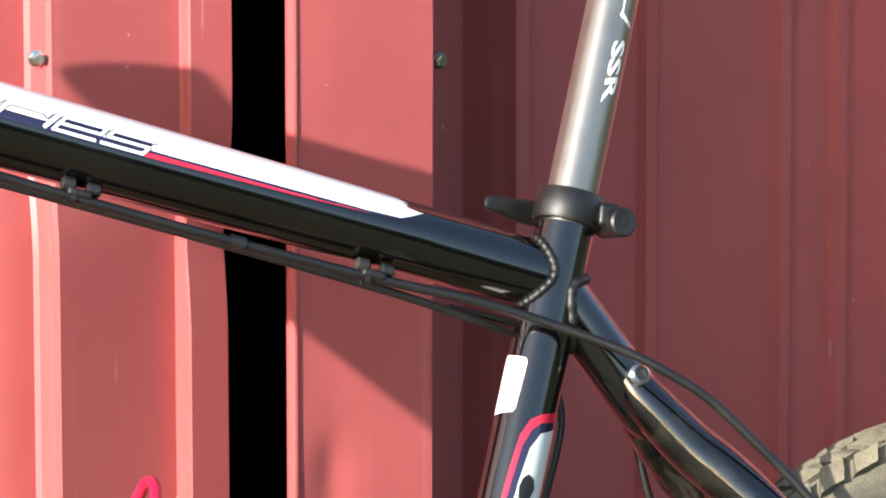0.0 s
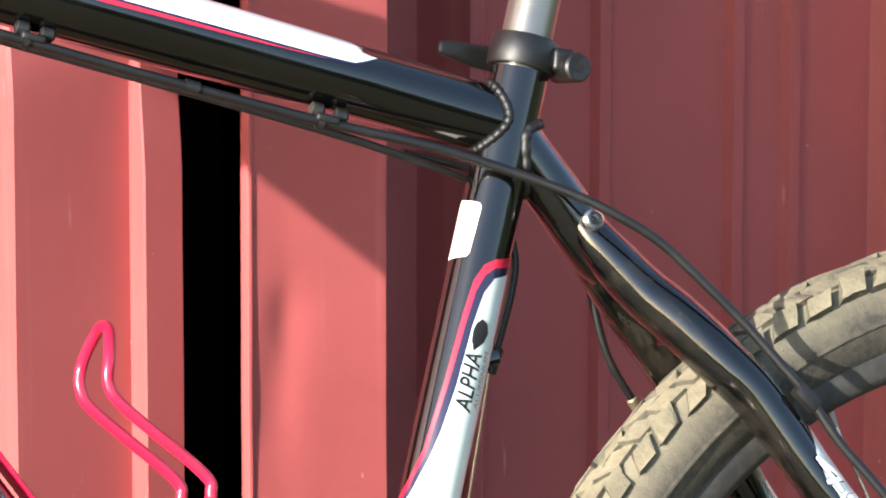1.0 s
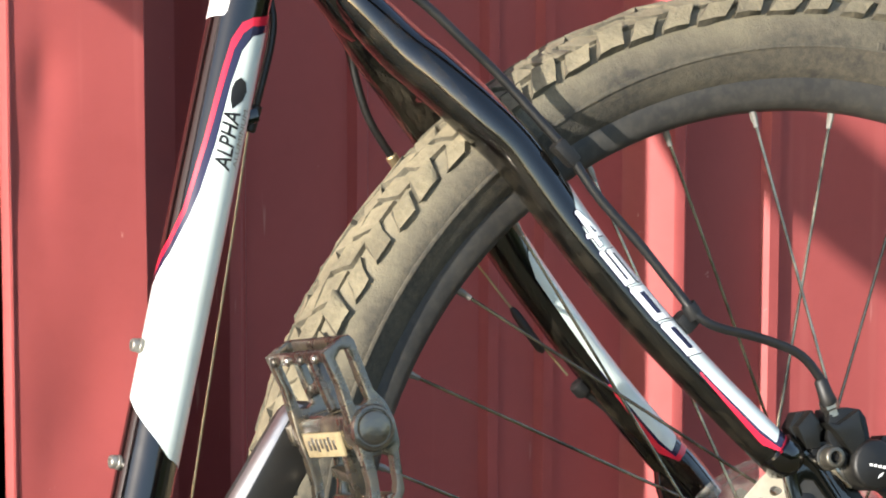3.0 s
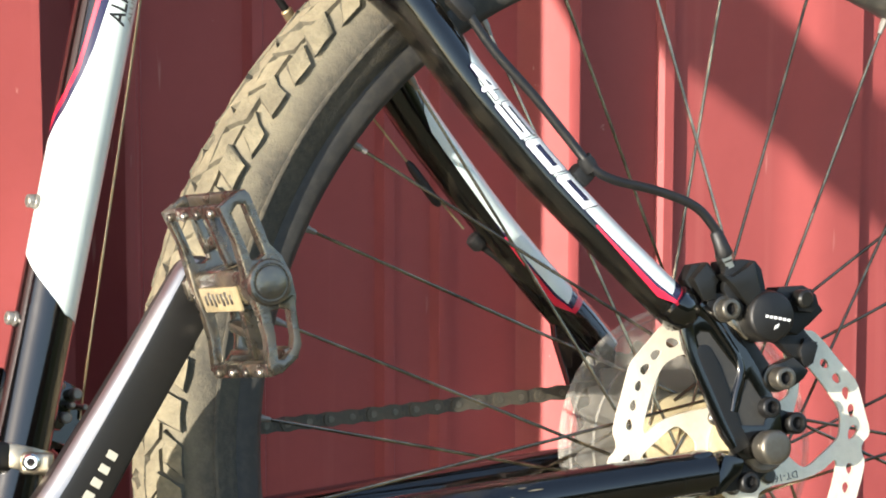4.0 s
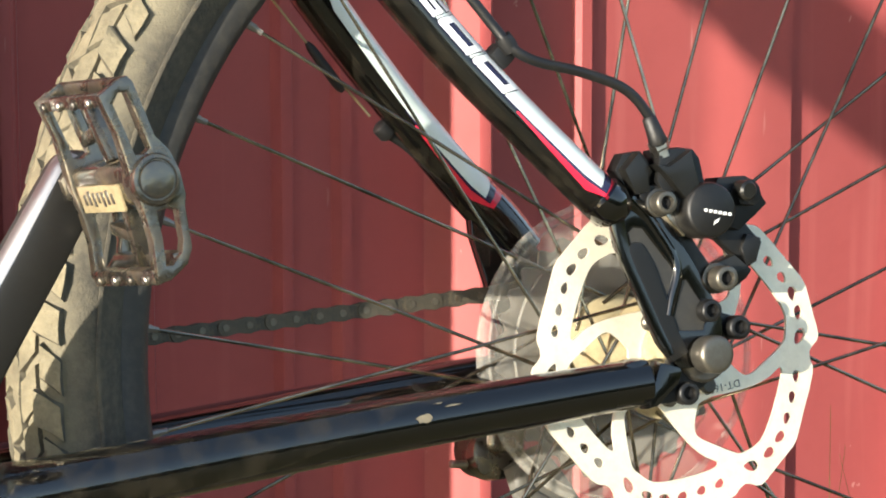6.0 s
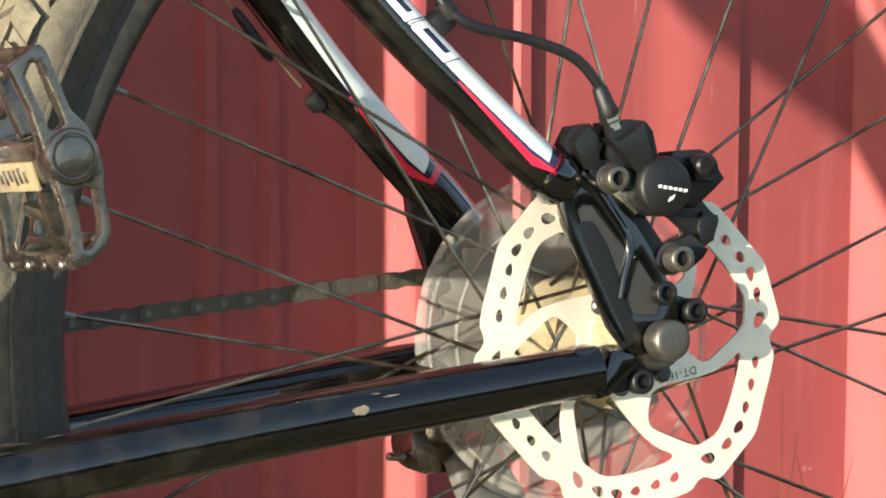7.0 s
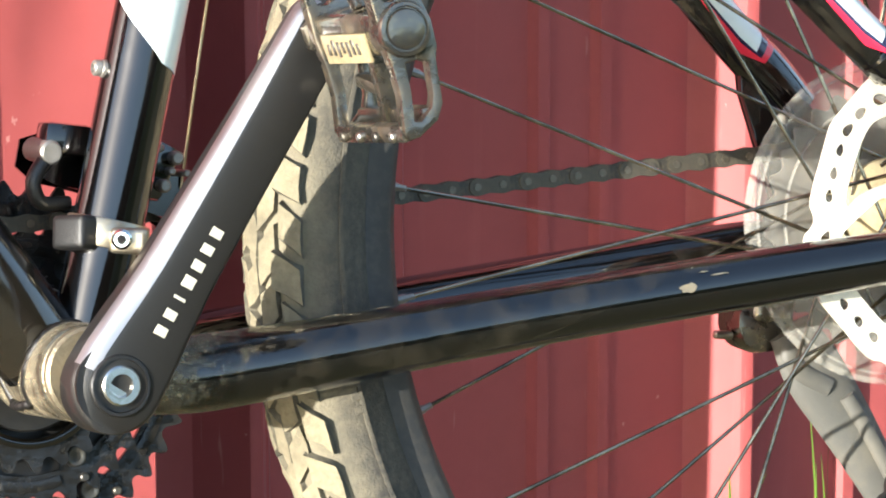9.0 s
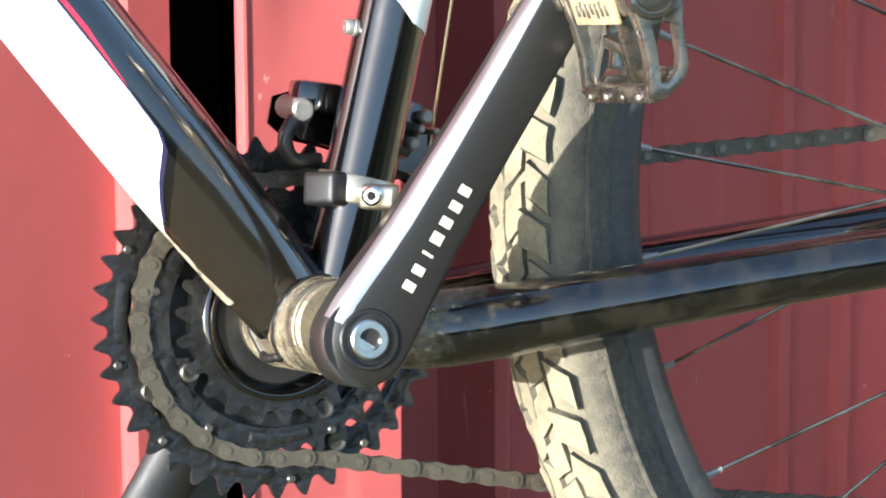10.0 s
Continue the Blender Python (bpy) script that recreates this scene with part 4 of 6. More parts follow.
part("ferrule", bm, brass, rear_housing)
part("inner_cable", tube([(-0.2083, 0.041, 0.2452, 0.00071), (-0.1627, 0.047, 0.1911, 0.0007), (-0.1434, 0.047, 0.1655, 0.0007), (-0.1093, 0.055, 0.1284, 0.0007)], 8), brass, bicycle, "bare gear cable")
part("cable_boot", tube([(-0.1444, 0.047, 0.167, 0.0012), (-0.1411, 0.047, 0.1623, 0.0024), (-0.129, 0.049, 0.1458, 0.0026), (-0.1258, 0.0495, 0.1417, 0.0014)], 12), black_plastic, bicycle)
loop = part("derailleur_housing", tube([(x, y, z, 0.0026) for x, y, z in ((-0.0997, 0.06, 0.1201), (-0.0884, 0.06, 0.1123), (-0.0755, 0.06, 0.0998), (-0.0597, 0.064, 0.0825), (-0.0328, 0.085, 0.0598), (0.0087, 0.1, 0.0396), (0.0317, 0.1, -0.0006), (0.0188, 0.1, -0.0392), (-0.0188, 0.1, -0.0535))], 12, steps=5), cable_rubber, bicycle, "black rear derailleur cable housing")
bm = bmesh.new()
lathe(bm, (-0.1034, 0.059, 0.1239), (0.0063, 0.0, -0.0063), [(0, 0.003), (0.0012, 0.0046), (0.007, 0.005), (0.009, 0.0036)], 18)
part("housing_end", bm, black_plastic, loop)

# -- rear wheel
bm = bmesh.new()
lathe(bm, (0, 0, 0), (0, 1, 0), [(0.0262 * math.sin(a) * (1.0 if abs(a) < 1.9 else 0.94), 0.3045 + 0.0262 * math.cos(a)) for a in np.linspace(-2.55, 2.55, 30)], 144, closed=True)
tyre = part("tyre", bm, sidewall, bicycle, "dusty knobbly mountain bike tyre")


def knob(bm, phi, a, length, width, high, skew=0.0, taper=0.8):
    """A tread block at the angle phi round the wheel and a across the tyre; sizes in metres."""
    base, tops = [], []
    for u, v in ((-1, -1), (1, -1), (1, 1), (-1, 1)):
        for ring, lift, k in ((base, -0.0012, 1.0), (tops, high, taper)):
            r = 0.0262 + lift
            ang = a + v * width * 0.5 * k / 0.0262
            ph = phi + (u * length * 0.5 * k + v * skew) / 0.332
            rad = 0.3045 + r * math.cos(ang)
            ring.append(bm.verts.new((rad * math.cos(ph), r * math.sin(ang), rad * math.sin(ph))))
    bm.faces.new(tops)
    for k in range(4):
        bm.faces.new((base[k], base[(k + 1) % 4], tops[(k + 1) % 4], tops[k])).material_index = 1


def worn(bm):
    """Rough, torn edges."""
    bmesh.ops.subdivide_edges(bm, edges=list(bm.edges), cuts=1, use_grid_fill=True)
    for q in bm.verts:
        q.co += noise.noise_vector(q.co * 260) * 0.0013


rest = bmesh.new()
PITCHES = 92
for n in range(PITCHES):
    step = 2 * math.pi / PITCHES
    phi = step * n
    for side in (-1, 1):
        j = [random.uniform(-1, 1) for _ in range(12)]
        even = n % 2
        for row in ((phi + j[3] * 0.003, side * (0.84 + 0.07 * even), 0.0178 + j[1] * 0.0018, 0.0128 - 0.0025 * even, 0.0046 + j[2] * 0.0009, side * 0.0046 + j[0] * 0.0016, 0.86),
                    (phi + step * 0.5 + j[4] * 0.003, side * 0.47, 0.0196 + j[5] * 0.002, 0.0104, 0.0028 + j[6] * 0.0007, -side * 0.0036 + j[7] * 0.0016, 0.88),
                    (phi + step * 0.05 + j[8] * 0.003, side * 0.16, 0.0190 + j[9] * 0.002, 0.0090, 0.0030 + j[10] * 0.0008, side * 0.003 * (1 if even else -1), 0.88)):
            if not 20 <= n < 68:
                knob(rest, *row)
                continue
            bm = bmesh.new()
            knob(bm, *row)
            worn(bm)
            part("tread_block", bm, tread_dust, tyre, angle=60).data.materials.append(tread_side)
worn(rest)
tread = part("tread", rest, tread_dust, tyre, "pale dust-caked tread blocks", angle=60)
tread.data.materials.append(tread_side)
for a0 in (1.35, 3.3, 5.3):
    for k in range(3):
        a = a0 + k * 0.02
        bm = bmesh.new()
        block(bm, (0.302 * math.cos(a), -0.0265, 0.302 * math.sin(a)), (0.0035, 0.0006, 0.0042), pose(0, 0, 0, 0, -math.degrees(a) + 90, 0), 0.0002, 1)
        part("raised_mark", bm, sidewall, tyre)
bm = bmesh.new()
lathe(bm, (0, -0.0262, 0), (0, 1, 0), [(-0.0004, 0.2985), (-0.0006, 0.2995), (-0.0004, 0.3005), (0.001, 0.3005), (0.001, 0.2985)], 144, closed=True)
part("sidewall_ridge", bm, sidewall, tyre)
bm = bmesh.new()
lathe(bm, (0, 0, 0), (0, 1, 0), [(-0.0135, 0.284), (-0.0128, 0.288), (-0.0112, 0.288), (-0.0112, 0.281), (0.0112, 0.281), (0.0112, 0.288), (0.0128, 0.288), (0.0135, 0.284), (0.0128, 0.2715), (0.0085, 0.2668), (0.0, 0.2655), (-0.0085, 0.2668), (-0.0128, 0.2715)], 144, closed=True)
# near-black rings paint the shade in the gap between tyre and rim
gap = bmesh.new()
for s in (-1, 1):
    lathe(gap, (0, s * 0.0136, 0), (0, 1, 0), [(-0.0012, 0.2862), (-0.0012, 0.2885), (0.0012, 0.2885), (0.0012, 0.2862)], 144, closed=True)
wheel = part("rear_wheel", bm, rim_grey, bicycle, "black alloy rim grey with dust")
part("bead_gap_shade", gap, dark, wheel)

FLANGE = {1: (-0.0325, 0.0295), 0: (0.02, 0.0265)}
for k in range(32):
    ang = radians(82.0 + 11.25 * k)
    odd = k % 2
    sign = {0: 1, 1: -1, 2: -1, 3: 1}[k % 4]
    y, r = FLANGE[odd]
    y += 0.003 * (1 if (k // 2) % 2 else -1)
    a = Vector((0.2695 * math.cos(ang), -0.002 if odd else 0.002, 0.2695 * math.sin(ang)))
    h = ang + sign * radians(68)
    b = Vector((r * math.cos(h), y, r * math.sin(h)))
    way = (b - a).normalized()
    bm = bmesh.new()
    sweep(bm, [(*(a + way * 0.006), 0.00095), (*(a + way * 0.012), 0.00095), (*b, 0.00095)], 8)
    part("spoke", bm, spoke_steel, wheel)
    bm = bmesh.new()
    lathe(bm, a - way * 0.004, way, [(0, 0.0021), (0.012, 0.0021), (0.0135, 0.0016), (0.0165, 0.0015)], 8)
    part("nipple", bm, dull_bolt, wheel)
bm = bmesh.new()
lathe(bm, (0, -0.06, 0), (0, 1, 0), [(0, 0.009), (0, 0.011), (0.008, 0.012), (0.012, 0.02), (0.022, 0.021), (0.0255, 0.0325), (0.0285, 0.0325), (0.032, 0.02), (0.045, 0.0165), (0.062, 0.0165), (0.074, 0.02), (0.0785, 0.0295), (0.0815, 0.0295), (0.085, 0.018), (0.11, 0.017), (0.11, 0.008)], 48)
hub = part("hub", bm, dusty_gold, bicycle, "dusty pale alloy disc hub")
bm = bmesh.new()
cylinder(bm, (0, -0.078, 0), (0, 0.09, 0), 0.0046, 20)
part("axle", bm, steel, hub)
bm = bmesh.new()
lathe(bm, (0.0, -0.0636, 0.0), (0, -1, 0), [(0, 0.0090), (0.006, 0.0098), (0.0072, 0.0098), (0.008, 0.0082), (0.0092, 0.0082), (0.0102, 0.0092), (0.0192, 0.0094), (0.0208, 0.0088), (0.0216, 0.0076), (0.0218, 0.0066), (0.0219, 0.004), (0.0219, 0.0)], 44)
part("axle_nut", bm, nut_steel, hub, "worn dark axle nut")

# -- brake rotor, a six-fold wave shape on the left hub flange
ROTOR = Matrix.Translation((0, -0.0431, 0))


def polar(rows, first):
    return [(1.018 * r * math.cos(radians(first + a)), 1.018 * r * math.sin(radians(first + a))) for a, r in rows]


def rounded(loop, steps=3):
    closed = spline([loop[-1], *loop, loop[0]], steps)
    return [tuple(q) for q in closed[steps:-steps - 1]]


outline, holes = [], []
for k in range(6):
    first = -5.1 + 60 * k
    outline += polar([(-1.6, 0.0738), (0.8, 0.0736), (2.8, 0.0752), (4.6, 0.0780), (6.5, 0.0791), (9, 0.0790), (15.5, 0.0781), (21, 0.0783), (25, 0.0788), (28, 0.0785), (33, 0.0769), (40, 0.0756), (47, 0.0757), (53, 0.0761), (55.5, 0.0757), (57, 0.0747)], first)
    for n, (a, r) in enumerate(((7, 0.0683), (16.6, 0.0702), (24.6, 0.0702), (32.6, 0.0688), (41.6, 0.0675), (50.5, 0.0672))):
        big, thin, slant = (0.0044, 0.0026, 35) if n == 0 else (0.0037, 0.0024, 14) if n < 3 else (0.0031, 0.0022, -8)
        c, t = radians(first + a), radians(first + a + 90 - slant)
        hole = []
        for q in range(12):
            e = 2 * math.pi * q / 12
            w = thin * (1 + 0.28 * math.cos(e))
            hole.append((1.018 * r * math.cos(c) + big * math.cos(e) * math.cos(t) - w * math.sin(e) * math.sin(t), 1.018 * r * math.sin(c) + big * math.cos(e) * math.sin(t) + w * math.sin(e) * math.cos(t)))
        holes.append(hole)
    holes.append(rounded(polar([(53.2, 0.0568), (52.2, 0.0588), (45, 0.0592), (29.5, 0.0608), (18, 0.0630), (10, 0.0612), (4.7, 0.0588), (-5.3, 0.0483), (-13.2, 0.0424), (-15.4, 0.0386), (-13.5, 0.0340), (-9, 0.0295), (-3, 0.0268), (12, 0.0280), (28.6, 0.0355), (41, 0.046), (50, 0.0548)], first)))
bm = bmesh.new()
plate(bm, outline, -0.0009, 0.0009, [*holes, circle(0, 0, 0.018, 30)])
bm.transform(ROTOR)
rotor = part("brake_rotor", bm, rotor_steel, bicycle, "bright drilled steel brake rotor", angle=30)
for k in range(6):
    a = 2 * math.pi * k / 6 + 0.2
    bm = bmesh.new()
    cylinder(bm, (0.0225 * math.cos(a), 0, 0.0225 * math.sin(a)), (0.0225 * math.cos(a), -0.0042, 0.0225 * math.sin(a)), 0.0042, 16, 0.001)
    bm.transform(ROTOR)
    part("rotor_bolt", bm, dark_steel, rotor)
MARK = (0.0233, -0.0189, 0.1325)
bm = text_mesh("DT-160B", 0.0040, 0.0, 0.0205)
for q in bm.verts:
    x, y = q.co.x - 0.01025, q.co.y - 0.002
    q.co = Vector((MARK[0] - x * math.cos(MARK[2]) + y * math.sin(MARK[2]), -0.0012, MARK[1] - x * math.sin(MARK[2]) - y * math.cos(MARK[2])))
bm.transform(ROTOR)
part("rotor_mark", bm, dark_steel, rotor)

# -- spoke protector and cassette
bm = bmesh.new()
lathe(bm, (0, 0.0235, 0), (0, 1, 0), [(0, 0.028), (-0.004, 0.034), (-0.004, 0.045), (-0.0065, 0.058), (-0.0065, 0.0735), (-0.0045, 0.0765), (-0.0005, 0.0772), (-0.0005, 0.0762), (-0.004, 0.075), (-0.0055, 0.073), (-0.0055, 0.058), (-0.003, 0.045), (-0.003, 0.034), (0.001, 0.028)], 72, closed=True)
guard = part("spoke_protector", bm, clear_plastic, bicycle, "clear scuffed plastic spoke protector")
for r, w in ((0.0765, 0.0014), (0.0728, 0.0005), (0.0585, 0.0005)):
    bm = bmesh.new()
    y = 0.0195 if r < 0.05 else 0.0172 if r < 0.075 else 0.0205
    lathe(bm, (0, y, 0), (0, 1, 0), [(-0.0008, r - w), (-0.0011, r), (-0.0008, r + w), (0.0008, r + w), (0.0011, r), (0.0008, r - w)], 72, closed=True)
    part("ridge", bm, clear_rim, guard)
cassette = None
for k, (teeth, y) in enumerate(((30, 0.028), (26, 0.032), (24, 0.036), (21, 0.04), (18, 0.044), (15, 0.048), (13, 0.052), (11, 0.056))):
    r = teeth * 0.0127 / (2 * math.pi)
    pts = []
    for j in range(teeth * 6):
        a = 2 * math.pi * (j + 0.5) / (teeth * 6)
        rr = r + (0.0030, 0.0030, 0.0004, -0.0014, -0.0014, 0.0004)[j % 6]
        pts.append((rr * math.cos(a), rr * math.sin(a)))
    bm = bmesh.new()
    plate(bm, pts, y, y + 0.0018, [circle(0, 0, max(0.014, r * 0.55), 24)])
    if cassette is None:
        cassette = part("cassette", bm, sprocket_steel, bicycle, "dark steel cassette sprockets", smooth=False)
    else:
        part("sprocket", bm, sprocket_steel, cassette, smooth=False)

# -- left dropout
bm = bmesh.new()
plate(bm, [(-0.0455, 0.0687), (-0.0394, 0.0772), (-0.03, 0.079), (-0.0239, 0.0746), (-0.0132, 0.0635), (-0.0035, 0.0472), (0.0066, 0.0282), (0.0108, 0.0168), (0.0106, 0.0075), (0.0043, 0.0024), (-0.0025, -0.0059), (-0.0143, -0.0061), (-0.0201, 0.001), (-0.0283, 0.0184), (-0.0366, 0.0385), (-0.0439, 0.0558)], -0.072, -0.0665,
      [[(-0.038, 0.0612), (-0.0342, 0.0645), (-0.029, 0.0636), (-0.0221, 0.0539), (-0.015, 0.0443), (-0.0141, 0.0411), (-0.0188, 0.0287), (-0.0228, 0.0295), (-0.0292, 0.0405), (-0.0354, 0.0526)], [(-0.0089, 0.0368), (-0.0071, 0.0366), (0.0029, 0.0207), (-0.0002, 0.0119), (-0.0155, 0.0131), (-0.0164, 0.0166)]], bevel=0.0012)
dropout = part("dropout", bm, black_paint, bicycle, "black forged dropout with recessed windows")
bm = bmesh.new()
plate(bm, [(-0.0437, 0.0679), (-0.0384, 0.0756), (-0.0303, 0.0772), (-0.0135, 0.0617), (-0.0046, 0.0465), (0.0055, 0.0274), (0.0094, 0.0169), (0.0089, 0.0086), (-0.0023, -0.0037), (-0.0142, -0.0042), (-0.0275, 0.0185), (-0.0422, 0.0558)], -0.0712, -0.0645)
part("web", bm, web_paint, dropout)
bm = bmesh.new()
sweep(bm, spline([(-0.0373, -0.069, 0.0797, 0.0042, 0.0056), (-0.0411, -0.0705, 0.0723, 0.0024, 0.0050), (-0.0412, -0.071, 0.0639, 0.0016, 0.0044), (-0.0375, -0.0712, 0.0489, 0.0014, 0.0042), (-0.0307, -0.0712, 0.0316, 0.00139, 0.00416), (-0.0239, -0.0712, 0.0142, 0.00139, 0.00396), (-0.0179, -0.0712, 0.0018, 0.00138, 0.00336)], 4), 14)
part("spar", bm, black_paint, dropout)
bm = bmesh.new()
sweep(bm, spline([(-0.0346, -0.070, 0.078, 0.004, 0.0050), (-0.0262, -0.0712, 0.0698, 0.0018, 0.0034), (-0.0195, -0.0714, 0.0599, 0.00139, 0.00298), (-0.0126, -0.0714, 0.048, 0.00139, 0.00258), (-0.0117, -0.0714, 0.0399, 0.00218, 0.00257), (-0.0155, -0.0714, 0.0292, 0.00198, 0.00238), (-0.0182, -0.0714, 0.0205, 0.00178, 0.00198)], 4), 14)
part("spar", bm, black_paint, dropout)
bm = bmesh.new()
ends = []
for s in (0, 1):
    loop = []
    for (x, z), w in (((-0.0334, 0.0525), 0.0050), ((-0.0293, 0.0430), 0.0058), ((-0.0243, 0.0245), 0.0064), ((-0.0192, 0.0100), 0.0060), ((-0.0133, -0.0001), 0.0050)):
        loop.append((x + (1 - 2 * s) * w * 0.92, z + (1 - 2 * s) * w * 0.4))
    ends.append(loop)
cap_top = [(-0.0334 + 0.0050 * math.cos(radians(a)), 0.0525 + 0.0050 * math.sin(radians(a))) for a in (50, 75, 100, 125, 150, 175)]
plate(bm, ends[0][::-1] + cap_top + ends[1], -0.0724, -0.0665, bevel=0.0007)
part("rib", bm, satin_black, dropout)
bm = bmesh.new()
plate(bm, [(-0.0271, -0.001), (-0.0145, -0.0054), (-0.0172, -0.0123), (-0.0299, -0.0226), (-0.035, -0.0234), (-0.032, -0.0134)], -0.0760, -0.0640, bevel=0.002)
block(bm, (-0.0379, -0.0665, -0.0103), (0.014, 0.017, 0.0235), pose(0, 0, 0, 0, -6, 0), 0.005, 2)
part("stay_socket", bm, black_paint, dropout)
bm = bmesh.new()
plate(bm, [(-0.0146, 0.0028), (0.0033, 0.0002), (0.0078, -0.0078), (0.0017, -0.0145), (-0.0079, -0.0205), (-0.0207, -0.0225), (-0.0296, -0.0211)], -0.0690, -0.0615, bevel=0.0015)
part("axle_slot", bm, satin_black, dropout)
bm = bmesh.new()
lathe(bm, (-0.0483, -0.0672, 0.0813), (0.0099, 0.0, -0.0099), [(0, 0.0112), (0.006, 0.0118), (0.011, 0.0108), (0.015, 0.0072)], 24)
part("stay_socket", bm, black_paint, dropout)
bm = bmesh.new()
cylinder(bm, (0, -0.0600, 0), (0, -0.0715, 0), 0.0138, 28, 0.0015)
part("axle_washer", bm, dark_steel, dropout)
bm = bmesh.new()
plate(bm, [(-0.054, 0.0942), (-0.0414, 0.0921), (-0.005, 0.0372), (-0.0053, 0.0156), (-0.0294, -0.0071), (-0.0508, -0.0023), (-0.0401, 0.013), (-0.0533, 0.0639)], 0.064, 0.0705, [circle(0, 0, 0.006, 14)], bevel=0.0012)
part("dropout", bm, black_paint, bicycle)


def socket_bolt(name, x, z, y0, y1, r, parent, mat=None):
    """A socket-head bolt from y0 to y1, with a deep socket, its shade painted by a near-black disc, and a bright rim.
    """
    bm = bmesh.new()
    d = y0 - y1
    lathe(bm, (x, y0, z), (0, -1, 0), [(0, r * 0.8), (d * 0.45, r * 0.8), (d * 0.5, r), (d - 0.0012, r), (d - 0.0003, r * 0.93), (d, r * 0.85), (d, r * 0.6), (d - 0.0004, r * 0.56), (d - 0.004, r * 0.54), (d - 0.004, 0.0)], 24)
    bolt = part(name, bm, mat or nut_steel, parent, "dark steel socket-head bolt")
    bm = bmesh.new()
    lathe(bm, (x, y1 + 0.0028, z), (0, -1, 0), [(0, 0.0), (0, r * 0.53), (0.0003, r * 0.53), (0.0003, 0.0)], 6)
    part("hex_socket", bm, dark, parent)
    return bolt


# -- brake caliper
bm = bmesh.new()
plate(bm, [(-0.0228, 0.0941), (-0.0161, 0.0926), (-0.01, 0.0957), (-0.0031, 0.0997), (-0.0015, 0.0906), (0.0008, 0.0789), (-0.0041, 0.0729), (-0.0088, 0.0771), (-0.0166, 0.0875)], -0.0800, -0.0640, bevel=0.0009)
caliper = part("brake_caliper", bm, forged_paint, bicycle, "satin black hydraulic disc brake caliper")
bm = bmesh.new()
plate(bm, [(-0.0173, 0.101), (-0.0069, 0.1015), (0.001, 0.1001), (0.0044, 0.0954), (0.0062, 0.0832), (0.0086, 0.077), (0.0016, 0.066), (-0.0086, 0.0668), (-0.0201, 0.0858)], -0.0742, -0.0560, bevel=0.0015)
part("inner_half", bm, satin_black, caliper)
bm = bmesh.new()
plate(bm, [(-0.0287, 0.1006), (-0.0217, 0.0909), (-0.0245, 0.0874), (-0.0236, 0.081), (-0.0321, 0.0804), (-0.0371, 0.0929)], -0.0740, -0.0640, bevel=0.0012)
lug = part("mount_lug", bm, forged_paint, caliper)
bm = bmesh.new()
plate(bm, [(-0.0339, 0.1005), (-0.0239, 0.1012), (-0.0166, 0.0909), (-0.019, 0.0781), (-0.0298, 0.0765), (-0.039, 0.0926)], -0.0668, -0.0570, bevel=0.0012)
part("lug_back", bm, satin_black, lug)
bm = bmesh.new()
lathe(bm, (-0.022, -0.058, 0.077), (0, -1, 0), [(0, 0.0078), (0.0125, 0.0078), (0.0135, 0.007)], 28)
part("bolt_boss", bm, satin_black, caliper)
bm = bmesh.new()
lathe(bm, (0.004, -0.056, 0.0699), (0, -1, 0), [(0, 0.0120), (0.004, 0.0136), (0.0235, 0.0138), (0.0262, 0.0132), (0.0268, 0.0126), (0.0273, 0.0118), (0.0273, 0.0)], 48)
piston = part("piston_housing", bm, satin_black, caliper)
bm = bmesh.new()
for k in range(6):
    block(bm, (0.0003 + k * 0.0026, -0.0834, 0.0701 - k * 0.0006), (0.0018, 0.0002, 0.0014), pose(0, 0, 0, 0, 8, 0), 0)
for k in range(3):
    block(bm, (0.0047 + k * 0.0010, -0.0834, 0.0638 + k * 0.0004), (0.0004, 0.0002, 0.0026), pose(0, 0, 0, 0, 35, 0), 0)
part("logo_mark", bm, white_paint, piston)
bm = bmesh.new()
plate(bm, [(0.011, 0.0788), (0.0161, 0.085), (0.0311, 0.0849), (0.0368, 0.0818), (0.0386, 0.076), (0.0423, 0.0705), (0.0346, 0.0646), (0.0255, 0.0584), (0.0155, 0.0623)], -0.0700, -0.0560, bevel=0.0009)
part("outer_half", bm, satin_black, caliper)
bm = bmesh.new()
plate(bm, [(0.0222, 0.077), (0.0255, 0.0828), (0.0329, 0.0829), (0.0359, 0.0791), (0.0369, 0.0729), (0.0323, 0.07), (0.0243, 0.071)], -0.0755, -0.0690, bevel=0.0012)
part("bridge_boss", bm, satin_black, caliper)
bm = bmesh.new()
cylinder(bm, (0.0263, -0.072, 0.0782), (0.0273, -0.0802, 0.0775), 0.0050, 24, 0.0012)
part("bleed_screw", bm, forged_paint, caliper)
bm = bmesh.new()
plate(bm, [(0.0045, 0.066), (0.0084, 0.0592), (0.0183, 0.0544), (0.0261, 0.0472), (0.0344, 0.04), (0.0389, 0.0422), (0.0428, 0.0517), (0.0373, 0.0575), (0.0327, 0.0636), (0.0171, 0.0727)], -0.0612, -0.0545, bevel=0.0009)
part("pad_carrier", bm, satin_black, caliper)
bm = bmesh.new()
plate(bm, [(0.0327, 0.0562), (0.0406, 0.0537), (0.0372, 0.0423), (0.031, 0.0408), (0.0294, 0.0495)], -0.0645, -0.0600, bevel=0.0009)
part("pad_tab", bm, satin_black, caliper)
bm = bmesh.new()
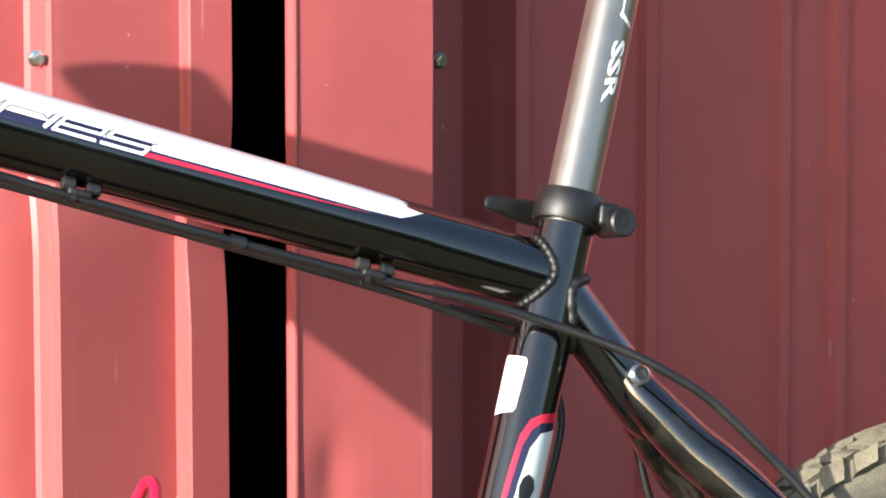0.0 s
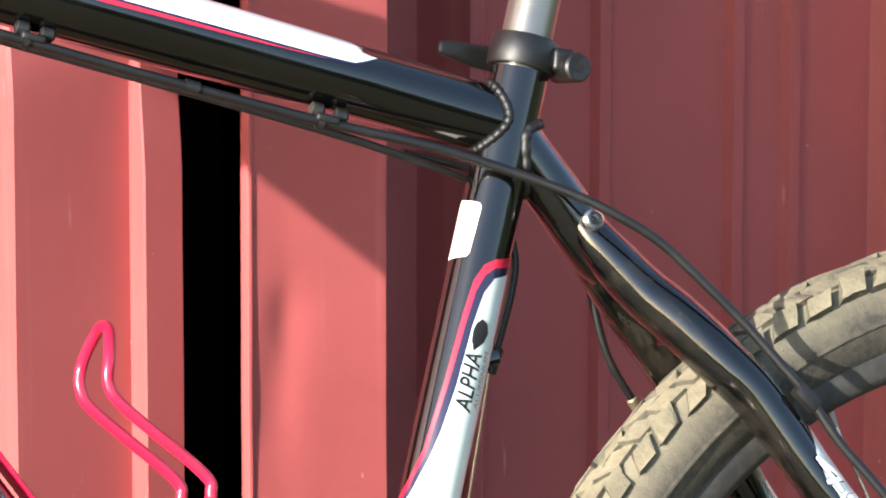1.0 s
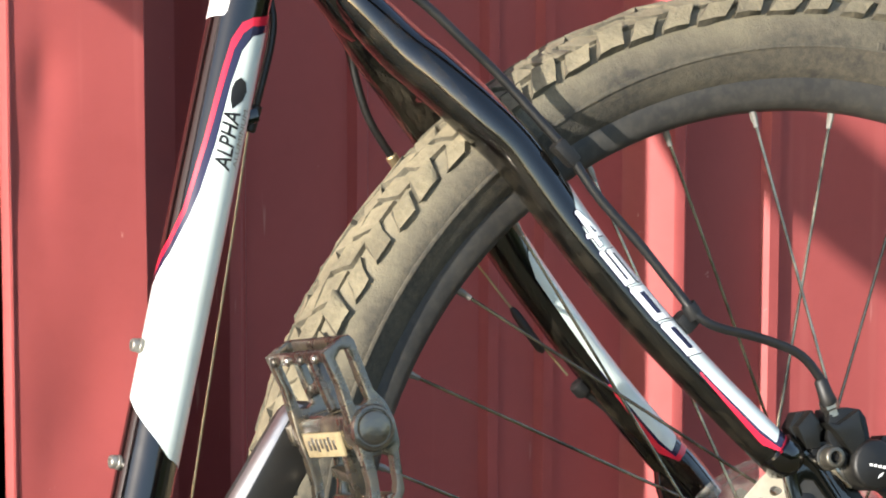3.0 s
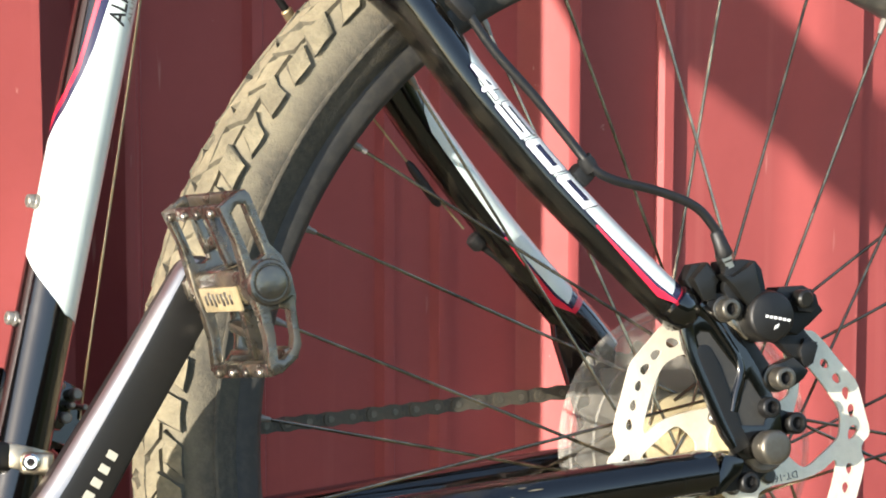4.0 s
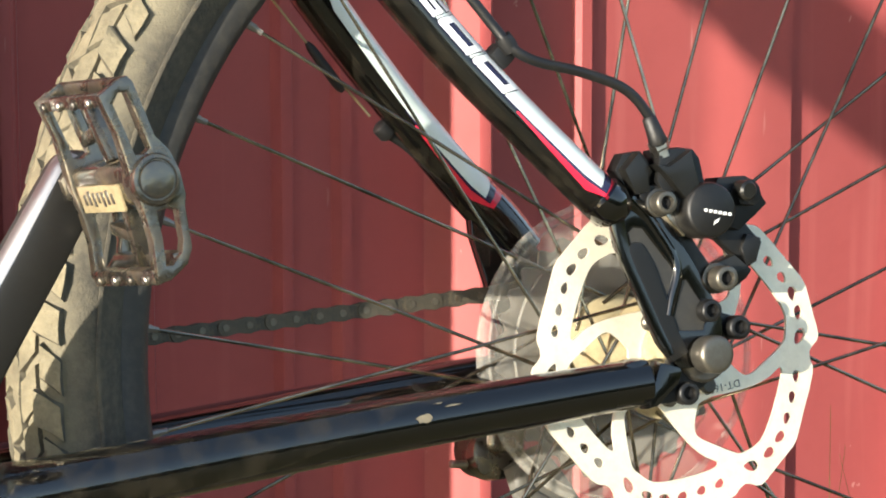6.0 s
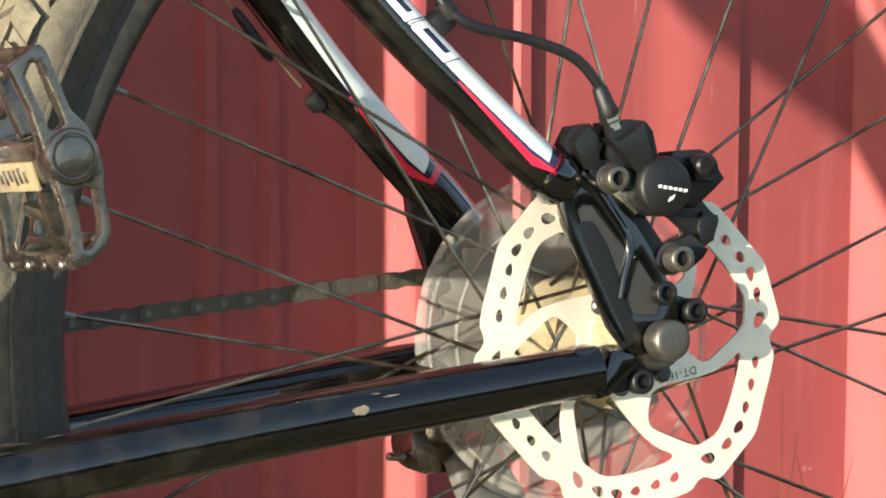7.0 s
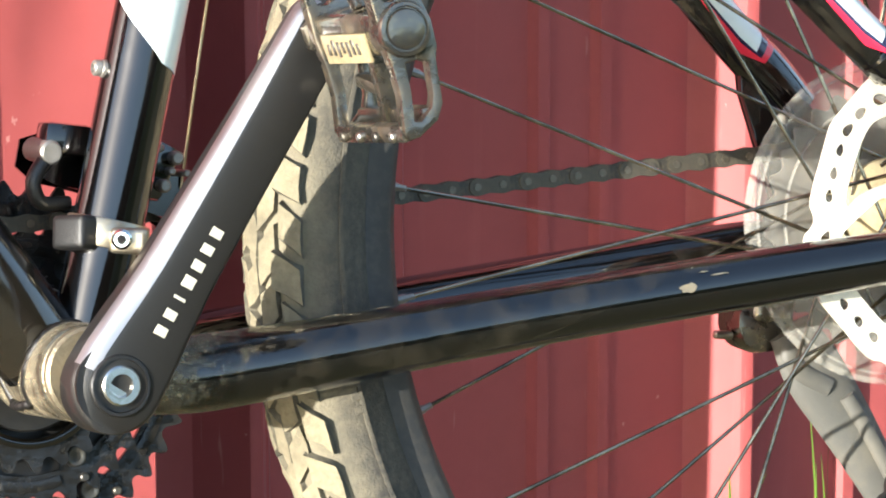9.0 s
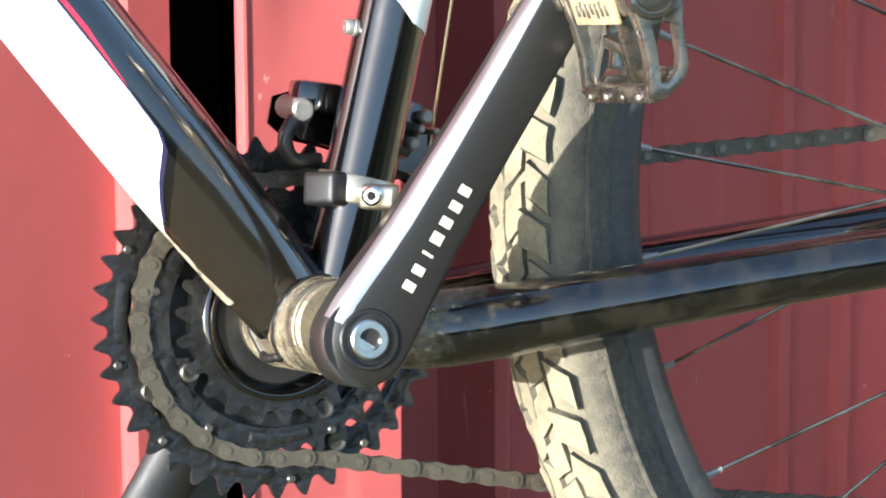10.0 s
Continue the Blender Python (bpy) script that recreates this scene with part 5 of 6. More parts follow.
plate(bm, [(0.025, 0.0467), (0.0339, 0.0386), (0.0305, 0.0345), (0.0251, 0.0313), (0.0145, 0.0302), (0.0045, 0.0347), (-0.0044, 0.0511), (-0.0107, 0.0633), (-0.013, 0.0699), (-0.0071, 0.0694), (0.002, 0.0557), (0.0111, 0.0424)], -0.0650, -0.0575, bevel=0.0012)
adapter = part("caliper_adapter", bm, forged_paint, bicycle, "black caliper mounting adapter")
bm = bmesh.new()
block(bm, (-0.0086, -0.0640, 0.065), (0.0035, 0.010, 0.016), pose(0, 0, 0, 0, -38, 0), 0.001, 2)
part("clip_spring", bm, steel, adapter, "thin steel clip")
for x, z, y0, y1, r in ((-0.0193, 0.0754, -0.066, -0.0815, 0.0058), (0.0123, 0.0361, -0.060, -0.0787, 0.0062)):
    socket_bolt("socket_bolt", x, z, y0, y1, r, adapter)
    for k in range(3):
        bm = bmesh.new()
        y = y0 - 0.001 - k * 0.0023
        lathe(bm, (x, y, z), (0, -1, 0), [(0, r * 0.8), (0, r * 1.1), (0.0004, r * 1.22), (0.0014, r * 1.22), (0.0018, r * 1.1), (0.0018, r * 0.8)], 28, closed=True)
        part("washer", bm, dark_steel if k else steel, adapter)
for x, z, y0, y1, r in ((0.0027, 0.0212, -0.06, -0.0782, 0.0056), (0.0204, 0.0113, -0.055, -0.0732, 0.0060), (-0.0109, -0.0180, -0.06, -0.0737, 0.0058)):
    socket_bolt("socket_bolt", x, z, y0, y1, r, dropout, satin_black)
bm = bmesh.new()
plate(bm, [(0.0069, 0.0229), (0.0147, 0.0192), (0.0251, 0.0158), (0.0246, 0.0065), (0.0149, 0.0045), (0.0068, 0.0043)], -0.0650, -0.0585, bevel=0.0009)
part("rack_lug", bm, forged_paint, dropout)

# -- left crank arm and pedal
PEDAL = Vector((-0.3312, 0, 0.1080))
C0 = Vector((-0.4245, 0, -0.0342))
along = (PEDAL - C0).normalized()
across = Vector((along.z, 0, -along.x))
bm = bmesh.new()
rings, polish = [], []
LONG_ARM = 0.1719
rows = []
for k in range(9):
    a = radians(84 - 84 * k / 8)
    rows.append((-0.0212 * math.sin(a), 0.0212 * math.cos(a)))
rows += [(0.010, 0.0210), (0.022, 0.0197), (0.035, 0.0182), (0.052, 0.0168), (0.09, 0.0156), (0.13, 0.0149), (0.1719, 0.0144)]
for k in range(1, 7):
    a = radians(84 * k / 6)
    rows.append((0.1719 + 0.0144 * math.sin(a), 0.0144 * math.cos(a)))
for s, half in rows:
    half *= 0.955
    u = s / LONG_ARM
    y_out = float(np.interp(u, (-0.13, -0.06, 0.0, 0.08, 0.16, 0.3, 0.55, 0.8, 0.95, 1.08), (-0.0765, -0.078, -0.0788, -0.0795, -0.081, -0.084, -0.0895, -0.0955, -0.0985, -0.0988)))
    thick = float(np.interp(u, (-0.13, 0.0, 0.16, 0.55, 1.0), (0.019, 0.021, 0.020, 0.0165, 0.0135)))
    c = C0 + along * s
    wide, deep = min(float(np.interp(u, (0.0, 0.25, 0.6, 1.0), (0.0108, 0.0100, 0.0082, 0.0058))), half * 0.68), 0.0070
    corner = [(-half + wide * (1 - math.sin(e)), y_out + deep * (1 - math.cos(e))) for e in (0.0, 0.25, 0.5, 0.8, 1.15, math.pi / 2)]
    ring = []
    for w, y in corner + [(-half, y_out + thick - 0.002), (-half + 0.003 * half / 0.02, y_out + thick), (half - 0.003 * half / 0.02, y_out + thick), (half, y_out + thick - 0.002), (half, y_out + 0.0032), (half - 0.0012 * half / 0.02, y_out + 0.001), (half - 0.003 * half / 0.02, y_out)]:
        p = c + across * w
        ring.append(bm.verts.new((p.x, y, p.z)))
    rings.append(ring)
    lift = [0.0003 * (Vector((0, -1, 0)) * math.cos(e) - across * math.sin(e)) for e in (0.0, 0.25, 0.5, 0.8, 1.15, math.pi / 2)]
    polish.append([q.co + v for q, v in zip(ring[:6], lift)])
size = len(rings[0])
for a, b in zip(rings, rings[1:]):
    for k in range(size):
        bm.faces.new((a[k], a[(k + 1) % size], b[(k + 1) % size], b[k]))
bm.faces.new(rings[0][::-1])
bm.faces.new(rings[-1])
crank = part("crank_arm", bm, crank_metal, bicycle, "satin dark grey crank arm with a polished edge", angle=50)
bm = bmesh.new()
strip = [[bm.verts.new(q) for q in row] for row in polish[8:-3]]
for a, b in zip(strip, strip[1:]):
    for k in range(1, 5):
        bm.faces.new((a[k], a[k + 1], b[k + 1], b[k]))
part("polished_edge", bm, polished, crank, "polished aluminium edge", angle=80)
bm = bmesh.new()
lathe(bm, (C0.x, -0.059, C0.z), (0, -1, 0), [(0, 0.012), (0.001, 0.0178), (0.004, 0.0190), (0.018, 0.0190)], 36)
part("crank_boss", bm, satin_black, crank)
bm = bmesh.new()
lathe(bm, (C0.x, -0.0775, C0.z), (0, -1, 0), [(0, 0.0135), (0.0022, 0.0135), (0.003, 0.0128), (0.003, 0.0116), (0.0008, 0.0112), (0.0008, 0.0)], 36)
cap = part("bolt_cap", bm, satin_black, crank)
bm = bmesh.new()
lathe(bm, (C0.x, -0.0775, C0.z), (0, -1, 0), [(0, 0.0086), (0.0028, 0.0086), (0.0036, 0.0078), (0.0036, 0.005), (0.0012, 0.0042), (0.0012, 0.0)], 24)
part("crank_bolt", bm, bright_steel, crank, "bright steel crank bolt")
for k in range(7):
    bm = bmesh.new()
    u = 0.165 + k * 0.0455
    c = C0 + along * (0.1719 * u) + across * 0.0040
    y = float(np.interp(u, (0.16, 0.3, 0.55), (-0.0810, -0.0840, -0.0895)))
    turn = Matrix((( *along, 0), (0, 1, 0, 0), (*across, 0), (0, 0, 0, 1))).transposed()
    block(bm, (c.x, y - 0.0002, c.z), ((0.0042, 0.0042, 0.0014, 0.0052, 0.0044, 0.0042, 0.0042)[k], 0.0003, 0.0056), turn, 0.0001, 1)
    part("logo_mark", bm, pale_mark, crank, "plain cream mark")

LONG = Vector((0.268, 0, -0.9634))
THICK = Vector((0.9634, 0, 0.268))
TURN = Matrix(((*LONG, 0), (0, 1, 0, 0), (*THICK, 0), (0, 0, 0, 1))).transposed()


def pedal_point(l, y, t):
    return PEDAL + LONG * l + THICK * t + Vector((0, y, 0))


def pedal_loop(points):
    return [(pedal_point(l, 0, t).x, pedal_point(l, 0, t).z) for l, t in points]


bm = bmesh.new()
cylinder(bm, (PEDAL.x, -0.088, PEDAL.z), (PEDAL.x, -0.116, PEDAL.z), 0.0078, 20)
lathe(bm, (PEDAL.x, -0.099, PEDAL.z), (0, -1, 0), [(0, 0.0098), (0.004, 0.0098), (0.0046, 0.0085), (0.006, 0.0085)], 6)
block(bm, pedal_point(0, -0.1500, 0.0003), (0.0185, 0.074, 0.0185), TURN, 0.0045, 3)
pedal = part("pedal", bm, dusty_metal, bicycle, "dusty black platform cage pedal")
bm = bmesh.new()
lathe(bm, (PEDAL.x, -0.180, PEDAL.z), (0, -1, 0), [(0, 0.0118), (0.0095, 0.0118), (0.0112, 0.0110), (0.0114, 0.0096), (0.0104, 0.0091), (0.0104, 0.0086), (0.0116, 0.0080), (0.0120, 0.0060), (0.0121, 0.0)], 36)
part("pedal_cap", bm, dusty_metal, pedal, "round dusty pedal end cap")
bm = bmesh.new()
block(bm, pedal_point(0.0045, -0.1465, -0.0098), (0.0125, 0.046, 0.0018), TURN, 0.0006, 2)
plate_ob = part("name_plate", bm, dusty_gold, pedal, "dusty name plate")
for k in range(7):
    bm = bmesh.new()
    block(bm, pedal_point(0.0045 - 0.0008 * (k % 2), -0.1300 - k * 0.0052, -0.0109), (0.0068 if k % 3 else 0.0050, 0.0026, 0.0005), TURN, 0.0002, 1)
    part("name_bar", bm, dark_steel, plate_ob)
# two end plates with windows, each with slanted ends and a boss round the axle
SIDE = [(-0.0430, -0.0126), (-0.0250, -0.0100), (-0.0120, -0.0102), (0.0, -0.0108), (0.0130, -0.0100), (0.0250, -0.0104), (0.0400, -0.0138), (0.0436, -0.0120), (0.0440, -0.0080), (0.0400, 0.0020), (0.0340, 0.0064), (0.0160, 0.0096), (0.0110, 0.0118), (0.0, 0.0128), (-0.0100, 0.0112), (-0.0180, 0.0068), (-0.0440, 0.0052), (-0.0470, 0.0034), (-0.0472, -0.0004)]
WINDOWS = [[(-0.0384, -0.0072), (-0.0240, -0.0056), (-0.0134, -0.0050), (-0.0122, -0.0010), (-0.0138, 0.0028), (-0.0240, 0.0020), (-0.0404, 0.0008), (-0.0412, -0.0030)],
           [(0.0136, -0.0040), (0.0250, -0.0052), (0.0370, -0.0080), (0.0380, -0.0052), (0.0340, 0.0010), (0.0290, 0.0034), (0.0160, 0.0056), (0.0138, 0.0020)]]
for y0, y1 in ((-0.1888, -0.1818), (-0.1180, -0.1120)):
    bm = bmesh.new()
    plate(bm, pedal_loop(SIDE), y0, y1, [pedal_loop(w) for w in WINDOWS], bevel=0.0011)
    part("cage_plate", bm, dusty_metal, pedal)
for l, t, size in ((-0.0408, -0.0098, 0.0062), (-0.0440, 0.0022, 0.0060), (0.0408, -0.0108, 0.0074), (0.0372, 0.0010, 0.0072)):
    bm = bmesh.new()
    block(bm, pedal_point(l, -0.1500, t), (size, 0.070, size * 0.9), TURN, 0.0015, 2)
    bar = part("cage_bar", bm, dusty_metal, pedal)
    for k in range(4):
        y = -0.1235 - k * 0.0175
        bm = bmesh.new()
        if t < -0.005:
            lathe(bm, pedal_point(l + 0.0008, y, t - size * 0.40), -THICK, [(0, 0.0024), (0.0014, 0.0024), (0.0020, 0.0018), (0.0020, 0.0011), (0.0012, 0.0009), (0.0012, 0.0)], 10)
        else:
            lathe(bm, pedal_point(l, y, t + size * 0.40), THICK, [(0, 0.0022), (0.0016, 0.0020), (0.0030, 0.0008)], 8)
        part("pin", bm, steel if k % 2 else dark_steel, bar)
for e, slant in ((-1, -14), (1, 12)):
    bm = bmesh.new()
    block(bm, pedal_point(e * 0.0245, -0.1500, -0.001), (0.030, 0.0062, 0.0075), TURN @ pose(0, 0, 0, 0, 0, slant), 0.0016, 2)
    block(bm, pedal_point(e * 0.0225, -0.1385, -0.001), (0.0058, 0.020, 0.0065), TURN @ pose(0, 0, 0, 0, 0, slant), 0.0016, 2)
    part("cage_strut", bm, dusty_metal, pedal)

# -- chainrings, right crank
RING = (-0.4265, -0.0312)


def ring_outline(teeth, r, tall=0.0044, block_tooth=False):
    """Worn teeth: no two of quite the same height or lean."""
    wear = random.Random(teeth)
    form = ((0.06, -0.0026), (0.2, -0.0016), (0.33, tall * 0.72), (0.42, tall), (0.58, tall), (0.67, tall * 0.72), (0.8, -0.0016), (0.94, -0.0026)) if block_tooth else ((0.05, -0.0028), (0.18, -0.002), (0.33, tall * 0.42), (0.45, tall * 0.95), (0.54, tall), (0.68, tall * 0.4), (0.83, -0.002), (0.95, -0.0028))
    pts = []
    for j in range(teeth):
        high = wear.choice((1.0, 1.05, 0.95, 0.72)) + wear.uniform(-0.08, 0.08)
        lean = wear.uniform(-0.05, 0.05)
        for f, h in form:
            a = 2 * math.pi * (j + f + (lean if h > 0 else 0)) / teeth
            q = r + (h * high if h > 0 else h)
            pts.append((RING[0] + q * math.cos(a), RING[1] + q * math.sin(a)))
    return pts


def lug_hole(r, deep, n=112):
    """The hole of a ring, with four lugs for the bolts reaching in."""
    pts = []
    for k in range(n):
        a = 2 * math.pi * k / n
        near = abs((a - 0.45 + math.pi / 4) % (math.pi / 2) - math.pi / 4)
        q = r - deep * min(1.0, max(0.0, (0.17 - near) / 0.06))
        pts.append((RING[0] + q * math.cos(a), RING[1] + q * math.sin(a)))
    return pts


def arc_outline(r0, r1, a0, a1, n=10):
    turn = [a0 + (a1 - a0) * k / n for k in range(n + 1)]
    return [(RING[0] + r1 * math.cos(a), RING[1] + r1 * math.sin(a)) for a in turn] + [(RING[0] + r0 * math.cos(a), RING[1] + r0 * math.sin(a)) for a in turn[::-1]]


rings_made = []
for teeth, r, y, inner, deep in ((38, 0.0778, 0.0500, 0.0645, 0.0050), (32, 0.0610, 0.0420, 0.0490, 0.0065), (22, 0.0435, 0.0345, 0.0330, 0.0)):
    bm = bmesh.new()
    plate(bm, ring_outline(teeth, r, block_tooth=teeth == 22), y, y + 0.0026, [lug_hole(inner, deep)])
    rings_made.append(part("chainring", bm, ring_steel, bicycle, ("large", "middle", "small")[len(rings_made)] + " greasy black chainring", angle=30))
# raised stampings and shift pins on the faces of the two larger rings
stamp = random.Random(8)
for ring_ob, r0, r1, y, spans in ((rings_made[0], 0.0665, 0.0725, 0.0500, 9), (rings_made[1], 0.0505, 0.0562, 0.0420, 6)):
    for k in range(spans):
        a0 = 2 * math.pi * (k + stamp.uniform(0.0, 0.25)) / spans
        a1 = a0 + 2 * math.pi / spans * stamp.uniform(0.35, 0.62)
        bm = bmesh.new()
        plate(bm, arc_outline(r0 + stamp.uniform(0, 0.001), r1, a0, a1), y - 0.0011, y + 0.0002, bevel=0.0004)
        part("ring_stamping", bm, ring_steel, ring_ob)
        a = a1 + 2 * math.pi / spans * 0.18
        q = (RING[0] + (r1 + 0.001) * math.cos(a), RING[1] + (r1 + 0.001) * math.sin(a))
        bm = bmesh.new()
        cylinder(bm, (q[0], y + 0.001, q[1]), (q[0], y - 0.0022, q[1]), 0.0021, 14, 0.0006)
        part("shift_pin", bm, dark_steel, ring_ob)
bm = bmesh.new()
lathe(bm, (RING[0], 0.0322, RING[1]), (0, 1, 0), [(0, 0.0318), (-0.0008, 0.0328), (-0.0008, 0.0352), (0, 0.0362), (0.0023, 0.0362), (0.0023, 0.0318)], 60, closed=True)
part("ring_carrier", bm, black_paint, rings_made[2], "glossy black ring")
for ring_ob, r, y in ((rings_made[0], 0.0645, 0.0475), (rings_made[1], 0.0465, 0.0395)):
    for k in range(4):
        a = math.pi / 2 * k + 0.45
        c = (RING[0] + r * math.cos(a), RING[1] + r * math.sin(a))
        bm = bmesh.new()
        cylinder(bm, (c[0], y + 0.004, c[1]), (c[0], y - 0.002, c[1]), 0.0048, 18)
        bolt = part("chainring_bolt", bm, satin_black, ring_ob)
        bm = bmesh.new()
        lathe(bm, (c[0], y - 0.0021, c[1]), (0, -1, 0), [(0, 0.0022), (0.0005, 0.0030), (0.0005, 0.0040), (0, 0.0045)], 16)
        part("bolt_rim", bm, dark_steel, bolt)
bm = bmesh.new()
for k in range(4):
    a = math.pi / 2 * k + 0.45
    sweep(bm, [(RING[0] + 0.014 * math.cos(a), 0.05, RING[1] + 0.014 * math.sin(a), 0.005, 0.011), (RING[0] + 0.07 * math.cos(a), 0.0545, RING[1] + 0.07 * math.sin(a), 0.003, 0.0075)], 12)
cylinder(bm, (RING[0], 0.036, RING[1]), (RING[0], 0.066, RING[1]), 0.029, 30)
cylinder(bm, (RING[0], 0.0476, RING[1]), (RING[0], 0.0496, RING[1]), 0.0545, 48)
spider = part("spider", bm, satin_black, bicycle, "black chainring spider")
bm = bmesh.new()
down = -along
sweep(bm, spline([(RING[0], 0.06, RING[1], 0.008, 0.018), (RING[0] + down.x * 0.05, 0.066, RING[1] + down.z * 0.05, 0.008, 0.0155), (RING[0] + down.x * 0.12, 0.075, RING[1] + down.z * 0.12, 0.0075, 0.0138), (RING[0] + down.x * 0.1719, 0.082, RING[1] + down.z * 0.1719, 0.007, 0.0125), (RING[0] + down.x * 0.182, 0.083, RING[1] + down.z * 0.182, 0.004, 0.007)], 6), 16)
part("crank_arm", bm, satin_black, bicycle, "satin black crank arm pointing down")

# -- chain
way_pts = []
for x, z in ((-0.0002, 0.0387), (-0.0620, 0.0345), (-0.2360, 0.0298)):
    way_pts.append((x, z))
r = 0.0628
for a in np.linspace(93, 262, 30):
    way_pts.append((RING[0] + r * math.cos(radians(a)), RING[1] + r * math.sin(radians(a))))
way_pts += [(-0.4097, -0.0951), (-0.3009, -0.1167), (-0.2054, -0.1325), (-0.0668, -0.1536), (0.0175, -0.1660)]
way_pts = np.array(way_pts)
dist = np.r_[0, np.cumsum(np.linalg.norm(np.diff(way_pts, axis=0), axis=1))]
P = 0.0127
joints = [(float(np.interp(s, dist, way_pts[:, 0])), float(np.interp(s, dist, way_pts[:, 1]))) for s in np.arange(0, dist[-1], P)]


def link_bm(half_in, half_out):
    bm = bmesh.new()
    for s in (-1, 1):
        pts = []
        for k in range(9):
            a = math.pi / 2 + math.pi * k / 8
            pts.append((-P / 2 + 0.0042 * math.cos(a), 0.0042 * math.sin(a)))
        pts.append((0, -0.0031))
        for k in range(9):
            a = -math.pi / 2 + math.pi * k / 8
            pts.append((P / 2 + 0.0042 * math.cos(a), 0.0042 * math.sin(a)))
        pts.append((0, 0.0031))
        plate(bm, pts, s * half_in, s * half_out)
    return bm


bm = bmesh.new()
for x, z in joints:
    lathe(bm, (x, 0.043 - 0.0038, z), (0, 1, 0), [(0, 0.0018), (0.0012, 0.0018), (0.0012, 0.0038), (0.0064, 0.0038), (0.0064, 0.0018), (0.0076, 0.0018)], 10)
chain = part("chain", bm, chain_pin, bicycle, "dusty steel bicycle chain", smooth=False)
inner = mesh_of("chain_link", link_bm(0.0015, 0.0023), chain_steel, False)
outer = mesh_of("chain_link", link_bm(0.0024, 0.0032), chain_dust, False)
for n, ((ax, az), (bx, bz)) in enumerate(zip(joints, joints[1:])):
    ob = new("chain_link", (inner, outer)[n % 2])
    ob.parent = chain
    ob.location = ((ax + bx) / 2, 0.043, (az + bz) / 2)
    ob.rotation_euler = (0, -math.atan2(bz - az, bx - ax), 0)

# -- front derailleur
bm = bmesh.new()
q = Vector(on_seat(0.0256))
lathe(bm, q - axis * 0.0062, axis, [(0, 0.016), (0, 0.0178), (0.0008, 0.0184), (0.0117, 0.0184), (0.0125, 0.0178), (0.0125, 0.016)], 40, closed=True)
band = part("derailleur_band", bm, band_steel, bicycle, "dull silver front derailleur clamp band")
bm = bmesh.new()
block(bm, (-0.3947, -0.0195, 0.0232), (0.017, 0.008, 0.0115), pose(0, 0, 0, 0, 6, -28), 0.003, 3)
part("band_ear", bm, band_steel, band)
bm = bmesh.new()
p = Vector((-0.3983, -0.0205, 0.0243))
cylinder(bm, p, p + FACE * 0.006, 0.0045, 20, 0.0012)
part("band_bolt", bm, bright_steel, band)
# shade of the band bolt's socket, put in as near-black colour
bm = bmesh.new()
cylinder(bm, p + FACE * 0.0058, p + FACE * 0.0063, 0.0022, 6, 0)
part("hex_socket", bm, dark, band)
bm = bmesh.new()
block(bm, (-0.4158, -0.0095, 0.0282), (0.012, 0.018, 0.0150), pose(0, 0, 0, 0, 8, 32), 0.003, 3)
part("band_cover", bm, black_plastic, band)
bm = bmesh.new()
for k in range(3):
    block(bm, (-0.4204 + k * 0.0025, -0.0130 - k * 0.0020, 0.0258), (0.0014, 0.0003, 0.0026), pose(0, 0, 0, 0, 0, -32), 0)
part("logo_mark", bm, silver_paint, band)
bm = bmesh.new()
for y in (0.031, 0.056):
    pts = [(-0.416, 0.0686), (-0.4004, 0.0719), (-0.3769, 0.0659), (-0.3508, 0.0476), (-0.3396, 0.023), (-0.3459, 0.0162), (-0.3609, 0.0299), (-0.3932, 0.0433), (-0.4119, 0.0491), (-0.419, 0.0565)]
    plate(bm, pts, y, y + 0.0016)
block(bm, (-0.3519, 0.0435, 0.0356), (0.006, 0.025, 0.01), bevel=0.001)
fd = part("front_derailleur", bm, black_paint, bicycle, "black front derailleur with a steel cage")
bm = bmesh.new()
block(bm, (-0.4059, 0.026, 0.0677), (0.022, 0.016, 0.014), pose(0, 0, 0, 0, 10, 0), 0.003, 2)
block(bm, (-0.3722, 0.024, 0.0549), (0.03, 0.012, 0.026), pose(0, 0, 0, 0, 30, 0), 0.004, 2)
part("linkage", bm, black_paint, fd)
bm = bmesh.new()
cylinder(bm, (-0.4176, 0.035, 0.0644), (-0.4149, 0.016, 0.0626), 0.0054, 18, 0.001)
part("pivot_pin", bm, dull_bolt, fd)
for x, z, r in ((-0.3581, 0.0560, 0.0032), (-0.3649, 0.0442, 0.0030), (-0.3612, 0.0505, 0.0018), (-0.3540, 0.0490, 0.0016), (-0.3660, 0.0610, 0.0020)):
    bm = bmesh.new()
    cylinder(bm, (x, 0.030, z), (x, 0.012, z), r, 16, 0.001)
    part("pivot_pin", bm, dull_bolt, fd)
bm = bmesh.new()
sweep(bm, spline([(-0.4166, 0.02, 0.0605, 0.00357), (-0.4233, 0.02, 0.0506, 0.00357), (-0.4199, 0.021, 0.0409, 0.00357), (-0.4067, 0.022, 0.04, 0.00305)], 4), 10)
part("arm", bm, black_metal, fd)

# -- rear derailleur
bm = bmesh.new()
lathe(bm, (-0.0363, 0.085, -0.0477), (0, 1, 0), [(0, 0.008), (0.002, 0.0145), (0.012, 0.0155), (0.026, 0.014), (0.03, 0.008)], 28)
block(bm, (-0.0297, 0.09, -0.0304), (0.022, 0.014, 0.04), pose(0, 0, 0, 0, 14, 0), 0.005, 3)
rd = part("rear_derailleur", bm, dusty_metal, bicycle, "dusty rear derailleur below the cassette")
bm = bmesh.new()
cylinder(bm, (-0.0509, 0.095, -0.0532), (-0.0608, 0.095, -0.0519), 0.0022, 12)
part("barrel", bm, steel, rd)
